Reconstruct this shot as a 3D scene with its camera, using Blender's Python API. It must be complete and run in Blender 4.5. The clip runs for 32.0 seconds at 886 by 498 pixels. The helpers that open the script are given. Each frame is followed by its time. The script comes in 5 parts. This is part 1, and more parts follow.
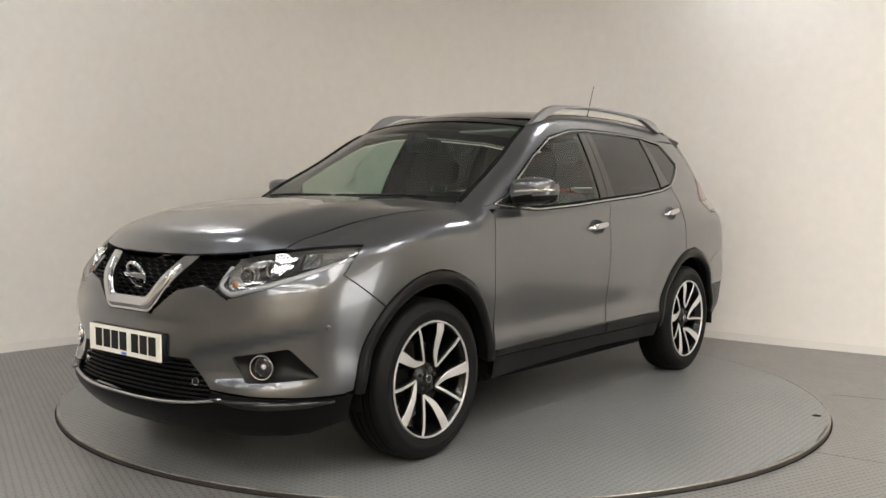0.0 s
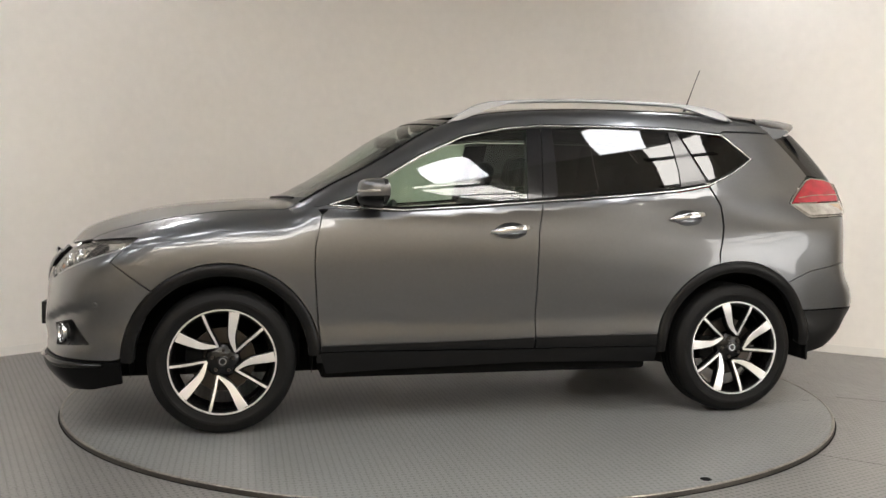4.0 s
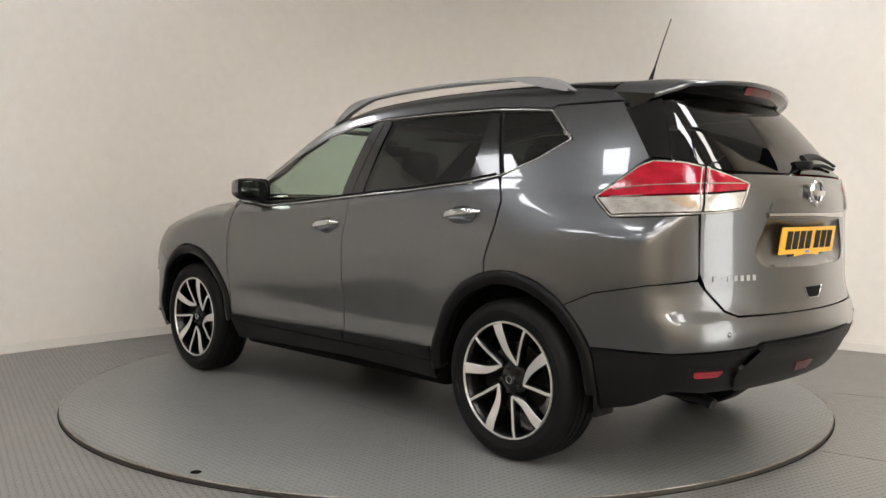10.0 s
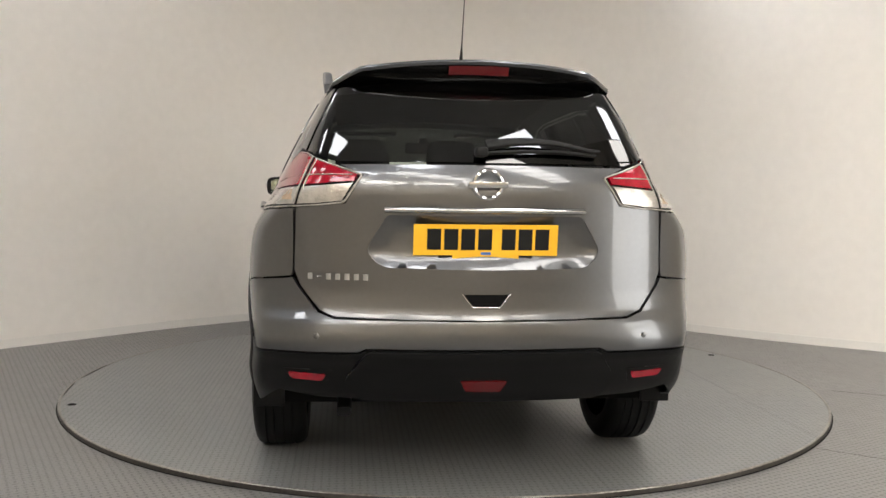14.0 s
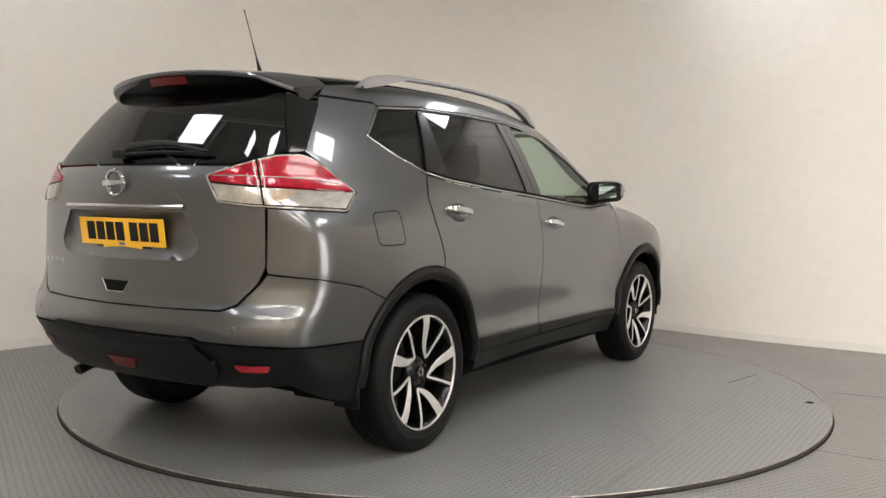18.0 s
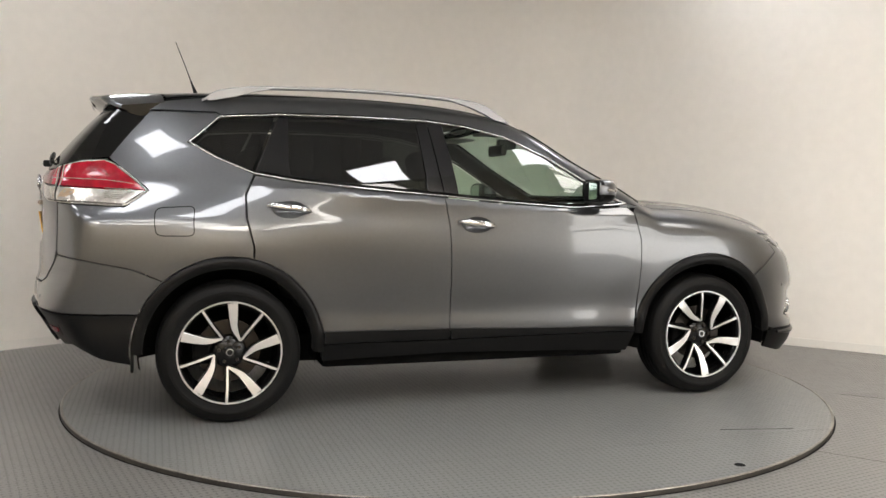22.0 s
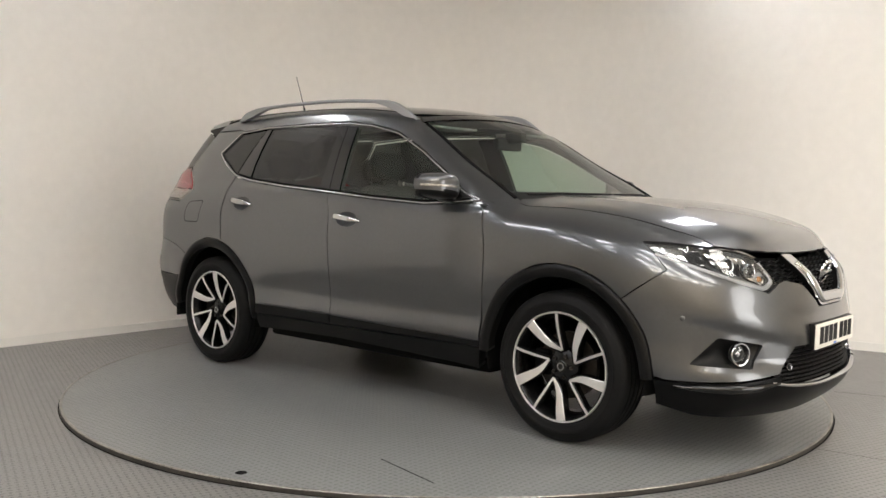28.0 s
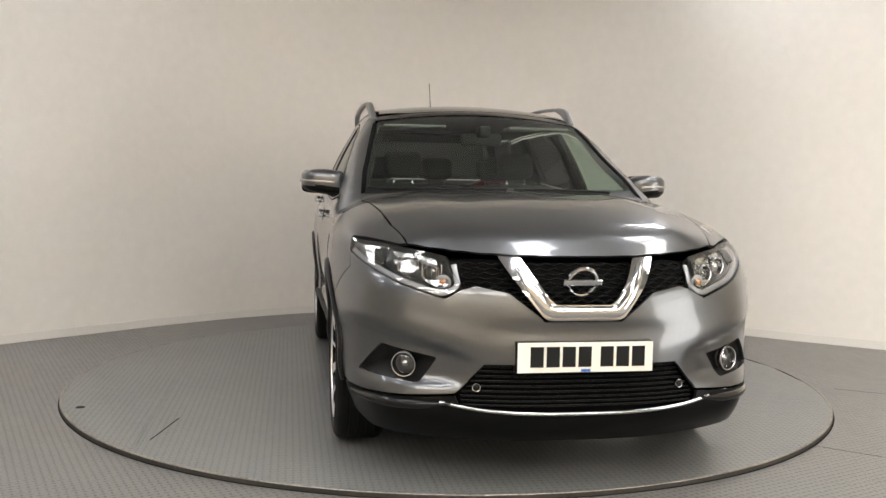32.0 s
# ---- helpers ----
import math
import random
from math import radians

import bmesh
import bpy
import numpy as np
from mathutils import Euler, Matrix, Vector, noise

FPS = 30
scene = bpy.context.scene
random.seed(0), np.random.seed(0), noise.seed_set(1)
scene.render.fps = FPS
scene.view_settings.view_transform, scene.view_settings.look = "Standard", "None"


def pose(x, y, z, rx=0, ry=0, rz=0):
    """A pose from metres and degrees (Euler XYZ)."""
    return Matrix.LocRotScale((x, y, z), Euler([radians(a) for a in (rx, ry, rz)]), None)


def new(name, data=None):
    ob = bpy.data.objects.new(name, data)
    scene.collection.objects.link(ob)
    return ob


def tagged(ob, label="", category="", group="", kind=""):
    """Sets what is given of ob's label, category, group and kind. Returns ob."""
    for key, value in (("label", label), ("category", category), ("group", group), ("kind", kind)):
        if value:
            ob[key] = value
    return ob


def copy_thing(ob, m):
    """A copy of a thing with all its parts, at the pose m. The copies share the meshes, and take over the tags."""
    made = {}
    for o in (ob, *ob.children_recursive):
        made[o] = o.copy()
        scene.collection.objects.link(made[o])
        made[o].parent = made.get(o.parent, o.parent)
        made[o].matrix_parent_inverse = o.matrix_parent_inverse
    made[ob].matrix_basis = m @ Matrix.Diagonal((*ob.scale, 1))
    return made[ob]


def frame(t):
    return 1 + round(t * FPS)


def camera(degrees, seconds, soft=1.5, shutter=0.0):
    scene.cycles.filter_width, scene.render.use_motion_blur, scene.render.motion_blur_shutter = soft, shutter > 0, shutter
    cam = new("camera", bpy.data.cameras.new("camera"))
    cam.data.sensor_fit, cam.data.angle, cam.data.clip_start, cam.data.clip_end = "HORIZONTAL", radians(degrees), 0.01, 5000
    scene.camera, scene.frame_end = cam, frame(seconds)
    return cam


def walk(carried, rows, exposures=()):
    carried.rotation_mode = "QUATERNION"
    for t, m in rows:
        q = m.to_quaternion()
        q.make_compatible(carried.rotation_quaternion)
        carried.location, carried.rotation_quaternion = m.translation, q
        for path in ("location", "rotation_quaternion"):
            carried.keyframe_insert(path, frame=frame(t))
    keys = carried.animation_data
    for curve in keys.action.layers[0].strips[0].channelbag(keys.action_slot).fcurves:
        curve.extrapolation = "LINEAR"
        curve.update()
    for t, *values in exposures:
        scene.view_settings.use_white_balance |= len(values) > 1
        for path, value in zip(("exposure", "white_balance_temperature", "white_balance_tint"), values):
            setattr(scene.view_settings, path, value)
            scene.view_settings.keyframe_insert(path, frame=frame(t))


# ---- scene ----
# ---- camera ----
EYE = (0.0, -5.42, 1.126)
cam = camera(53.5, 32.0)
# seconds, yaw, pitch, roll: the camera sways by a fraction of a degree
SWAY = [(0, 0.16, -3.22, 0.72), (1, 0.23, -3.12, 0.72), (2, 0.27, -3.07, 0.69), (3, 0.34, -3.04, 0.66), (5.5, 0.33, -3.08, 0.64), (6, 0.27, -3.03, 0.64),
        (7, 0.14, -2.93, 0.58), (8, 0.20, -3.00, 0.52), (9, 0.23, -3.03, 0.52), (10, 0.26, -3.24, 0.52), (11, 0.32, -3.39, 0.59), (12, 0.19, -3.46, 0.66),
        (13, 0.16, -3.43, 0.70), (14, 0.20, -3.48, 0.74), (17, 0.27, -3.40, 0.74), (18, 0.28, -3.37, 0.78), (19, 0.41, -3.35, 0.83), (20, 0.40, -3.36, 0.84),
        (21, 0.30, -3.33, 0.84), (22, 0.36, -3.34, 0.83), (23, 0.40, -3.37, 0.83), (24, 0.44, -3.36, 0.82), (26.5, 0.37, -3.35, 0.82), (27, 0.35, -3.38, 0.84),
        (28, 0.32, -3.50, 0.88), (29, 0.29, -3.53, 0.90), (30, 0.15, -3.59, 0.92), (31, 0.22, -3.65, 0.92), (32, 0.32, -3.69, 0.92)]
walk(cam, [(t, pose(*EYE, 90 + p, 0, yw) @ pose(0, 0, 0, 0, 0, r)) for t, yw, p, r in SWAY], exposures=[(0, 0.15), (2, 0.10), (6, 0.24), (13, 0.13), (20, 0.20), (24, 0.14), (27, 0.25), (32, 0.25)])

# heading of the turntable, degrees, by seconds
TURN = [(0, 231.6), (1, 222.1), (2, 212.6), (3, 203.0), (5.5, 178.2), (6, 173.3), (7, 163.6), (8, 153.9), (9, 144.2), (10, 134.6), (11, 125.1),
        (12, 115.7), (13, 106.0), (14, 96.5), (17, 67.2), (18, 57.7), (19, 48.0), (20, 38.3), (21, 28.5), (22, 18.5), (23, 8.5), (24, -1.55),
        (26.5, -26.3), (27, -31.2), (28, -40.8), (29, -50.4), (30, -60.0), (31, -69.7), (32, -79.8)]
CAR_OFF = (-0.022, 0.117)

# ---- world and light ----
world = bpy.data.worlds.new("world")
scene.world = world
world.use_nodes = True
world.node_tree.nodes["Background"].inputs[0].default_value = (0.8, 0.85, 1.0, 1)
world.node_tree.nodes["Background"].inputs[1].default_value = 0.02
PANEL_POWER = 14.2
ROOFLIGHT_POWER = 10.5
FILL_POWER = 14.0
DAYLIGHT = 4.5
CEILING = 3.7         # suspended ceiling over the studio corner
ROOF = 6.0            # roof of the hall that the studio opens into
HALL = -13.5          # the far end of the hall behind the camera
CEILING_END = 4.05    # the suspended ceiling stops along x - y = this
# square panels in every third tile of a ceiling grid that runs at 45 degrees to the hall
LAMP_AT, LAMP_STEP = (1.0, -2.62), 1.27
LAMPS = [(LAMP_AT[0] + LAMP_STEP * (a - b), LAMP_AT[1] + LAMP_STEP * (a + b)) for a in range(-4, 4) for b in range(-4, 4)]
# panels past x + y = -7 carry the grid on, added to brighten the left
LAMPS = [(x, y) for x, y in LAMPS if x - y < 4.0 and -9.5 < x + y < 4.0 and -5.5 < x < 3.0]
# none over the turntable itself
LAMPS = [(x, y) for x, y in LAMPS if not (y > -2.0 and (abs(x) < 2.0 or abs(x) > 3.9))]
# translucent strips in the hall's roof: their place along the ceiling's edge
ROOFLIGHTS = (2.05, -2.05, -6.15, -10.25)


# ---- materials ----
def mat(name, color, rough=0.5, metal=0.0, coat=0.0, vary=0.0, scale=8.0, bump=0.0, bump_scale=200.0, spec=0.5, rough_vary=0.0, emit=None, power=0.0):
    m = bpy.data.materials.new(name)
    m.use_nodes = True
    nt = m.node_tree
    b = nt.nodes["Principled BSDF"]
    b.inputs["Base Color"].default_value = (*color, 1)
    b.inputs["Roughness"].default_value = rough
    b.inputs["Metallic"].default_value = metal
    b.inputs["Coat Weight"].default_value = coat
    b.inputs["Coat Roughness"].default_value = 0.03
    b.inputs["Specular IOR Level"].default_value = spec
    if emit:
        b.inputs["Emission Color"].default_value = (*emit, 1)
        b.inputs["Emission Strength"].default_value = power
    tc = nt.nodes.new("ShaderNodeTexCoord")
    if vary or rough_vary:
        n1 = nt.nodes.new("ShaderNodeTexNoise")
        n1.inputs["Scale"].default_value = scale
        n1.inputs["Detail"].default_value = 6
        n2 = nt.nodes.new("ShaderNodeTexNoise")
        n2.inputs["Scale"].default_value = scale * 14
        n2.inputs["Detail"].default_value = 3
        add = nt.nodes.new("ShaderNodeMath")
        add.operation = "ADD"
        nt.links.new(tc.outputs["Object"], n1.inputs["Vector"])
        nt.links.new(tc.outputs["Object"], n2.inputs["Vector"])
        nt.links.new(n1.outputs["Fac"], add.inputs[0])
        nt.links.new(n2.outputs["Fac"], add.inputs[1])
        if vary:
            mr = nt.nodes.new("ShaderNodeMapRange")
            mr.inputs["From Min"].default_value, mr.inputs["From Max"].default_value = 0.6, 1.4
            mr.inputs["To Min"].default_value, mr.inputs["To Max"].default_value = 1 - vary, 1 + vary
            mul = nt.nodes.new("ShaderNodeVectorMath")
            mul.operation = "SCALE"
            mul.inputs[0].default_value = color
            nt.links.new(add.outputs[0], mr.inputs["Value"])
            nt.links.new(mr.outputs[0], mul.inputs["Scale"])
            nt.links.new(mul.outputs[0], b.inputs["Base Color"])
        if rough_vary:
            mr = nt.nodes.new("ShaderNodeMapRange")
            mr.inputs["From Min"].default_value, mr.inputs["From Max"].default_value = 0.6, 1.4
            mr.inputs["To Min"].default_value, mr.inputs["To Max"].default_value = rough - rough_vary, rough + rough_vary
            nt.links.new(add.outputs[0], mr.inputs["Value"])
            nt.links.new(mr.outputs[0], b.inputs["Roughness"])
    if bump:
        n3 = nt.nodes.new("ShaderNodeTexNoise")
        n3.inputs["Scale"].default_value = bump_scale
        n3.inputs["Detail"].default_value = 4
        bp = nt.nodes.new("ShaderNodeBump")
        bp.inputs["Strength"].default_value = bump
        bp.inputs["Distance"].default_value = 0.002
        nt.links.new(tc.outputs["Object"], n3.inputs["Vector"])
        nt.links.new(n3.outputs["Fac"], bp.inputs["Height"])
        nt.links.new(bp.outputs[0], b.inputs["Normal"])
    return m


def glass(name, tint, ior=1.5, rough=0.0):
    """A thin pane: tinted see-through with a clear reflection."""
    m = bpy.data.materials.new(name)
    m.use_nodes = True
    nt = m.node_tree
    nt.nodes.remove(nt.nodes["Principled BSDF"])
    out = nt.nodes["Material Output"]
    tr = nt.nodes.new("ShaderNodeBsdfTransparent")
    tr.inputs[0].default_value = (*tint, 1)
    gl = nt.nodes.new("ShaderNodeBsdfGlossy")
    gl.inputs["Roughness"].default_value = rough
    lw = nt.nodes.new("ShaderNodeLayerWeight")
    lw.inputs[0].default_value = 0.5
    pw = nt.nodes.new("ShaderNodeMath")
    pw.operation = "POWER"
    pw.inputs[1].default_value = 5.0
    fr = nt.nodes.new("ShaderNodeMath")
    fr.operation = "MULTIPLY_ADD"
    fr.inputs[1].default_value = 0.92
    fr.inputs[2].default_value = 2 * ((ior - 1) / (ior + 1)) ** 2
    nt.links.new(lw.outputs["Facing"], pw.inputs[0])
    nt.links.new(pw.outputs[0], fr.inputs[0])
    mx = nt.nodes.new("ShaderNodeMixShader")
    nt.links.new(fr.outputs[0], mx.inputs[0])
    nt.links.new(tr.outputs[0], mx.inputs[1])
    nt.links.new(gl.outputs[0], mx.inputs[2])
    nt.links.new(mx.outputs[0], out.inputs["Surface"])
    return m


PAINT = mat("grey_metallic_paint", (0.098, 0.101, 0.106), 0.30, 0.9, 1.0, vary=0.05, scale=60)
PAINT.node_tree.nodes["Principled BSDF"].inputs["Coat IOR"].default_value = 1.5
CLAD = mat("black_grained_plastic", (0.0045, 0.0045, 0.0045), 0.36, 0, 0, vary=0.1, bump=0.12, bump_scale=700, spec=0.18)
CHINB = mat("chin_black", (0.0035, 0.0035, 0.0035), 0.30, 0, 0, spec=0.10)
GLOSSB = mat("gloss_black", (0.004, 0.004, 0.004), 0.07, 0, 0.25, spec=0.3)
PILLARB = mat("gloss_black_pillar", (0.006, 0.006, 0.007), 0.14, 0, 0.4, spec=0.4)
ARCHB = mat("black_arch_plastic", (0.006, 0.006, 0.006), 0.30, 0, 0, vary=0.1, bump=0.06, bump_scale=700, spec=0.13)
DARK = mat("dark_cavity", (0.004, 0.004, 0.004), 0.9, spec=0.1)
SEAMB = mat("seal_black", (0.006, 0.006, 0.006), 0.9, spec=0.1)
CHROME = mat("chrome", (0.52, 0.525, 0.535), 0.07, 1.0)
TRIM_CHROME = mat("satin_chrome_trim", (0.47, 0.475, 0.485), 0.16, 1.0)
BEZEL = mat("grey_lamp_bezel", (0.27, 0.27, 0.275), 0.30, 0.5, 0.3)
SATIN = mat("satin_aluminium", (0.35, 0.355, 0.365), 0.42, 0.9, bump=0.05, bump_scale=500)
ALLOY = mat("machined_alloy", (0.72, 0.71, 0.70), 0.33, 0.75, 0.3, vary=0.04, scale=40)
RIMB = mat("rim_black", (0.003, 0.003, 0.003), 0.22, 0.0, 0.1, spec=0.25)
RUBBER = mat("tyre_rubber", (0.0055, 0.0055, 0.0055), 0.55, vary=0.25, scale=9, bump=0.2, bump_scale=350, rough_vary=0.1, spec=0.13)
STEEL = mat("brake_steel", (0.055, 0.048, 0.042), 0.45, 1.0, vary=0.2, scale=30)
GLASS_F = glass("clear_green_glass", (0.66, 0.78, 0.68))
GLASS_W = glass("windscreen_glass", (0.66, 0.76, 0.70))
GLASS_R = glass("privacy_glass", (0.05, 0.053, 0.051))
LENS = glass("clear_lens", (0.93, 0.94, 0.94))
REDLENS = mat("red_lens", (0.27, 0.005, 0.016), 0.12, 0, 0.6, vary=0.45, scale=22, spec=0.3, bump=0.35, bump_scale=60)
REDDARK = mat("dark_red_lens", (0.085, 0.002, 0.004), 0.2, 0, 0.2, spec=0.25)
WHITELENS = mat("clear_ribbed_lens", (0.40, 0.38, 0.35), 0.14, 0.5, 0.8, vary=0.4, scale=22, bump=0.8, bump_scale=70)
PEACH = mat("peach_lens", (0.36, 0.26, 0.18), 0.15, 0.3, 0.6, vary=0.2, scale=60)
AMBER = mat("amber_lens", (0.32, 0.13, 0.035), 0.15, 0, 1.0, vary=0.2, scale=60)
REFLECTOR = mat("lamp_reflector", (0.56, 0.55, 0.53), 0.14, 1.0, vary=0.5, scale=30, bump=1.0, bump_scale=45)
HOUSING = mat("dark_lamp_housing", (0.014, 0.014, 0.014), 0.3, 0.4, 0.3)
SEAT = mat("dark_seat_cloth", (0.010, 0.010, 0.011), 0.85, vary=0.2, scale=30, bump=0.2, bump_scale=400)
TRIM = mat("interior_plastic", (0.02, 0.02, 0.021), 0.6, bump=0.1, bump_scale=500)
LINER = mat("headliner_cloth", (0.32, 0.31, 0.29), 0.9, vary=0.05, scale=20)
PLATE_W = mat("white_plate", (0.80, 0.78, 0.70), 0.35, 0, 0.3, vary=0.03)
PLATE_Y = mat("yellow_plate", (0.85, 0.46, 0.02), 0.35, 0, 0.3, vary=0.03)
INK = mat("plate_black", (0.009, 0.009, 0.009), 0.6, spec=0.2)
BLUE = mat("blue_mark", (0.05, 0.16, 0.55), 0.4)
MIRROR = mat("mirror_glass", (0.52, 0.60, 0.55), 0.01, 1.0)


# ---- tools ----
def obj(name, verts, faces, material, parent=None, label="", smooth=True, normals=None, sharp=35):
    me = bpy.data.meshes.new(name)
    me.from_pydata([tuple(v) for v in verts], [], [tuple(f) for f in faces])
    me.update()
    if smooth:
        me.shade_smooth()
        if normals is None:
            me.set_sharp_from_angle(angle=radians(sharp))
        else:
            me.normals_split_custom_set_from_vertices([tuple(n) for n in normals])
    me.materials.append(material)
    ob = new(name, me)
    if parent is not None:
        ob.parent = parent
    if label:
        ob["label"] = label
    return ob


def part(name, bm, material, parent, label="", sharp=35):
    """Links a bmesh as one mesh object under a thing or a part."""
    me = bpy.data.meshes.new(name)
    bmesh.ops.recalc_face_normals(bm, faces=bm.faces)
    bm.to_mesh(me)
    bm.free()
    me.shade_smooth()
    me.set_sharp_from_angle(angle=radians(sharp))
    me.materials.append(material)
    ob = new(name, me)
    if parent is not None:
        ob.parent = parent
    if label:
        ob["label"] = label
    return ob


def box_bm(x0, x1, y0, y1, z0, z1, bevel=0.0, m=None, bm=None, seg=2):
    bm = bm or bmesh.new()
    r = bmesh.ops.create_cube(bm, size=1, matrix=(m or Matrix()) @ Matrix.Translation(((x0 + x1) / 2, (y0 + y1) / 2, (z0 + z1) / 2)) @ Matrix.Diagonal((x1 - x0, y1 - y0, z1 - z0, 1)))
    if bevel:
        es = list({e for v in r["verts"] for e in v.link_edges})
        bmesh.ops.bevel(bm, geom=es, offset=bevel, segments=seg, affect="EDGES", profile=0.5)
    return bm


def lathe(profile, n, axis="Y"):
    """Turns a profile of (radius, along) round an axis; returns verts and faces."""
    vs, fs = [], []
    k = len(profile)
    for i in range(n):
        a = 2 * math.pi * i / n
        for r, w in profile:
            vs.append((r * math.cos(a), w, r * math.sin(a)) if axis == "Y" else (r * math.cos(a), r * math.sin(a), w))
    for i in range(n):
        j = (i + 1) % n
        for p in range(k - 1):
            f = (i * k + p, i * k + p + 1, j * k + p + 1, j * k + p)
            fs.append(f if axis == "Y" else f[::-1])
    return vs, fs


def pch(x, xs, ys):
    """A smooth curve through given knots that never overshoots."""
    xs, ys = np.asarray(xs, float), np.asarray(ys, float)
    if xs[0] > xs[-1]:
        xs, ys = xs[::-1], ys[::-1]
    h = np.diff(xs)
    d = np.diff(ys) / h
    m = np.zeros(len(xs))
    w1, w2 = 2 * h[1:] + h[:-1], h[1:] + 2 * h[:-1]
    same = d[:-1] * d[1:] > 0
    with np.errstate(divide="ignore", invalid="ignore"):
        mm = (w1 + w2) / (w1 / d[:-1] + w2 / d[1:])
    m[1:-1] = np.where(same, mm, 0)
    m[0], m[-1] = d[0], d[-1]
    x = np.clip(np.asarray(x, float), xs[0], xs[-1])
    i = np.clip(np.searchsorted(xs, x) - 1, 0, len(h) - 1)
    t = (x - xs[i]) / h[i]
    return ((1 + 2 * t) * (1 - t) ** 2 * ys[i] + t * (1 - t) ** 2 * h[i] * m[i] + t * t * (3 - 2 * t) * ys[i + 1] + t * t * (t - 1) * h[i] * m[i + 1])


def cub(x, xs, ys):
    """A natural cubic through given knots: smooth in its bend as well."""
    xs, ys = np.asarray(xs, float), np.asarray(ys, float)
    n = len(xs)
    h = np.diff(xs)
    A, r = np.eye(n), np.zeros(n)
    for i in range(1, n - 1):
        A[i, i - 1:i + 2] = h[i - 1], 2 * (h[i - 1] + h[i]), h[i]
        r[i] = 6 * ((ys[i + 1] - ys[i]) / h[i] - (ys[i] - ys[i - 1]) / h[i - 1])
    m = np.linalg.solve(A, r)
    x = np.clip(np.asarray(x, float), xs[0], xs[-1])
    i = np.clip(np.searchsorted(xs, x) - 1, 0, n - 2)
    a, b = (xs[i + 1] - x) / h[i], (x - xs[i]) / h[i]
    return a * ys[i] + b * ys[i + 1] + ((a ** 3 - a) * m[i] + (b ** 3 - b) * m[i + 1]) * h[i] ** 2 / 6


def thing(name, label, category, group="", m=None):
    ob = new(name)
    ob.empty_display_size = 0.1
    if m is not None:
        ob.matrix_basis = m
    return tagged(ob, label, category, group)


# ---- the studio ----
def lozenge_floor(name, color, rough, pitch=0.030, depth=0.9, turn=0, contrast=0.6):
    """Grey studded vinyl: small raised lozenges in alternating directions, with scuffs."""
    m = mat(name, color, rough, vary=0.10, scale=1.3, rough_vary=0.07, spec=0.75)
    nt = m.node_tree
    b = nt.nodes["Principled BSDF"]
    tc = nt.nodes.new("ShaderNodeTexCoord")
    sp = nt.nodes.new("ShaderNodeSeparateXYZ")
    rot = nt.nodes.new("ShaderNodeMapping")
    rot.inputs["Rotation"].default_value = (0, 0, radians(turn))
    nt.links.new(tc.outputs["Object"], rot.inputs[0])
    nt.links.new(rot.outputs[0], sp.inputs[0])

    def mt(op, a, c=None):
        n = nt.nodes.new("ShaderNodeMath")
        n.operation = op
        for i, v in enumerate((a, c)):
            if v is None:
                continue
            if isinstance(v, (int, float)):
                n.inputs[i].default_value = v
            else:
                nt.links.new(v, n.inputs[i])
        return n.outputs[0]
    u, v = mt("DIVIDE", sp.outputs[0], pitch), mt("DIVIDE", sp.outputs[1], pitch)
    par = mt("FLOORED_MODULO", mt("ADD", mt("FLOOR", u), mt("FLOOR", v)), 2.0)
    fu, fv = mt("ABSOLUTE", mt("SUBTRACT", mt("FRACT", u), 0.5)), mt("ABSOLUTE", mt("SUBTRACT", mt("FRACT", v), 0.5))
    a = mt("ADD", mt("DIVIDE", fu, 0.56), mt("DIVIDE", fv, 0.25))
    c = mt("ADD", mt("DIVIDE", fu, 0.25), mt("DIVIDE", fv, 0.56))
    s = mt("ADD", mt("MULTIPLY", a, par), mt("MULTIPLY", c, mt("SUBTRACT", 1.0, par)))
    hgt = mt("MINIMUM", mt("MAXIMUM", mt("MULTIPLY", mt("SUBTRACT", 1.0, s), 4.0), 0.0), 1.0)
    bp = nt.nodes.new("ShaderNodeBump")
    bp.inputs["Strength"].default_value = depth
    bp.inputs["Distance"].default_value = 0.0010
    nt.links.new(hgt, bp.inputs["Height"])
    old = b.inputs["Base Color"].links[0].from_socket
    # studs darkened in the colour, standing in for the relief's glossy contrast
    tone = nt.nodes.new("ShaderNodeVectorMath")
    tone.operation = "SCALE"
    nt.links.new(old, tone.inputs[0])
    nt.links.new(mt("SUBTRACT", 1.0 + contrast * 0.37, mt("MULTIPLY", hgt, contrast)), tone.inputs["Scale"])
    nt.links.new(tone.outputs[0], b.inputs["Base Color"])
    nt.links.new(bp.outputs[0], b.inputs["Normal"])
    return m


FLOOR = lozenge_floor("grey_studded_vinyl", (0.126, 0.122, 0.116), 0.35, turn=-30, depth=0.9, contrast=0.8)
DISC = lozenge_floor("turntable_vinyl", (0.150, 0.153, 0.148), 0.35, depth=0.8, contrast=0.55)
# walls out of view that close the hall, toned to set the fill
DULL = mat("unseen_wall_grey", (0.60, 0.55, 0.47), 0.8, vary=0.05, scale=1.5)
# unseen end wall: the hall's warm light is put into its colour
WARM = mat("warm_tinted_unseen_wall", (0.68, 0.59, 0.46), 0.8, vary=0.06, scale=1.2)
WALL = mat("off_white_wall_paint", (0.84, 0.81, 0.765), 0.75, vary=0.035, scale=0.9, bump=0.05, bump_scale=60)
SKIRT = mat("white_skirting_paint", (0.78, 0.76, 0.72), 0.5, vary=0.03, scale=4)
CEIL = mat("white_ceiling_paint", (0.68, 0.69, 0.70), 0.8, vary=0.02, scale=2)
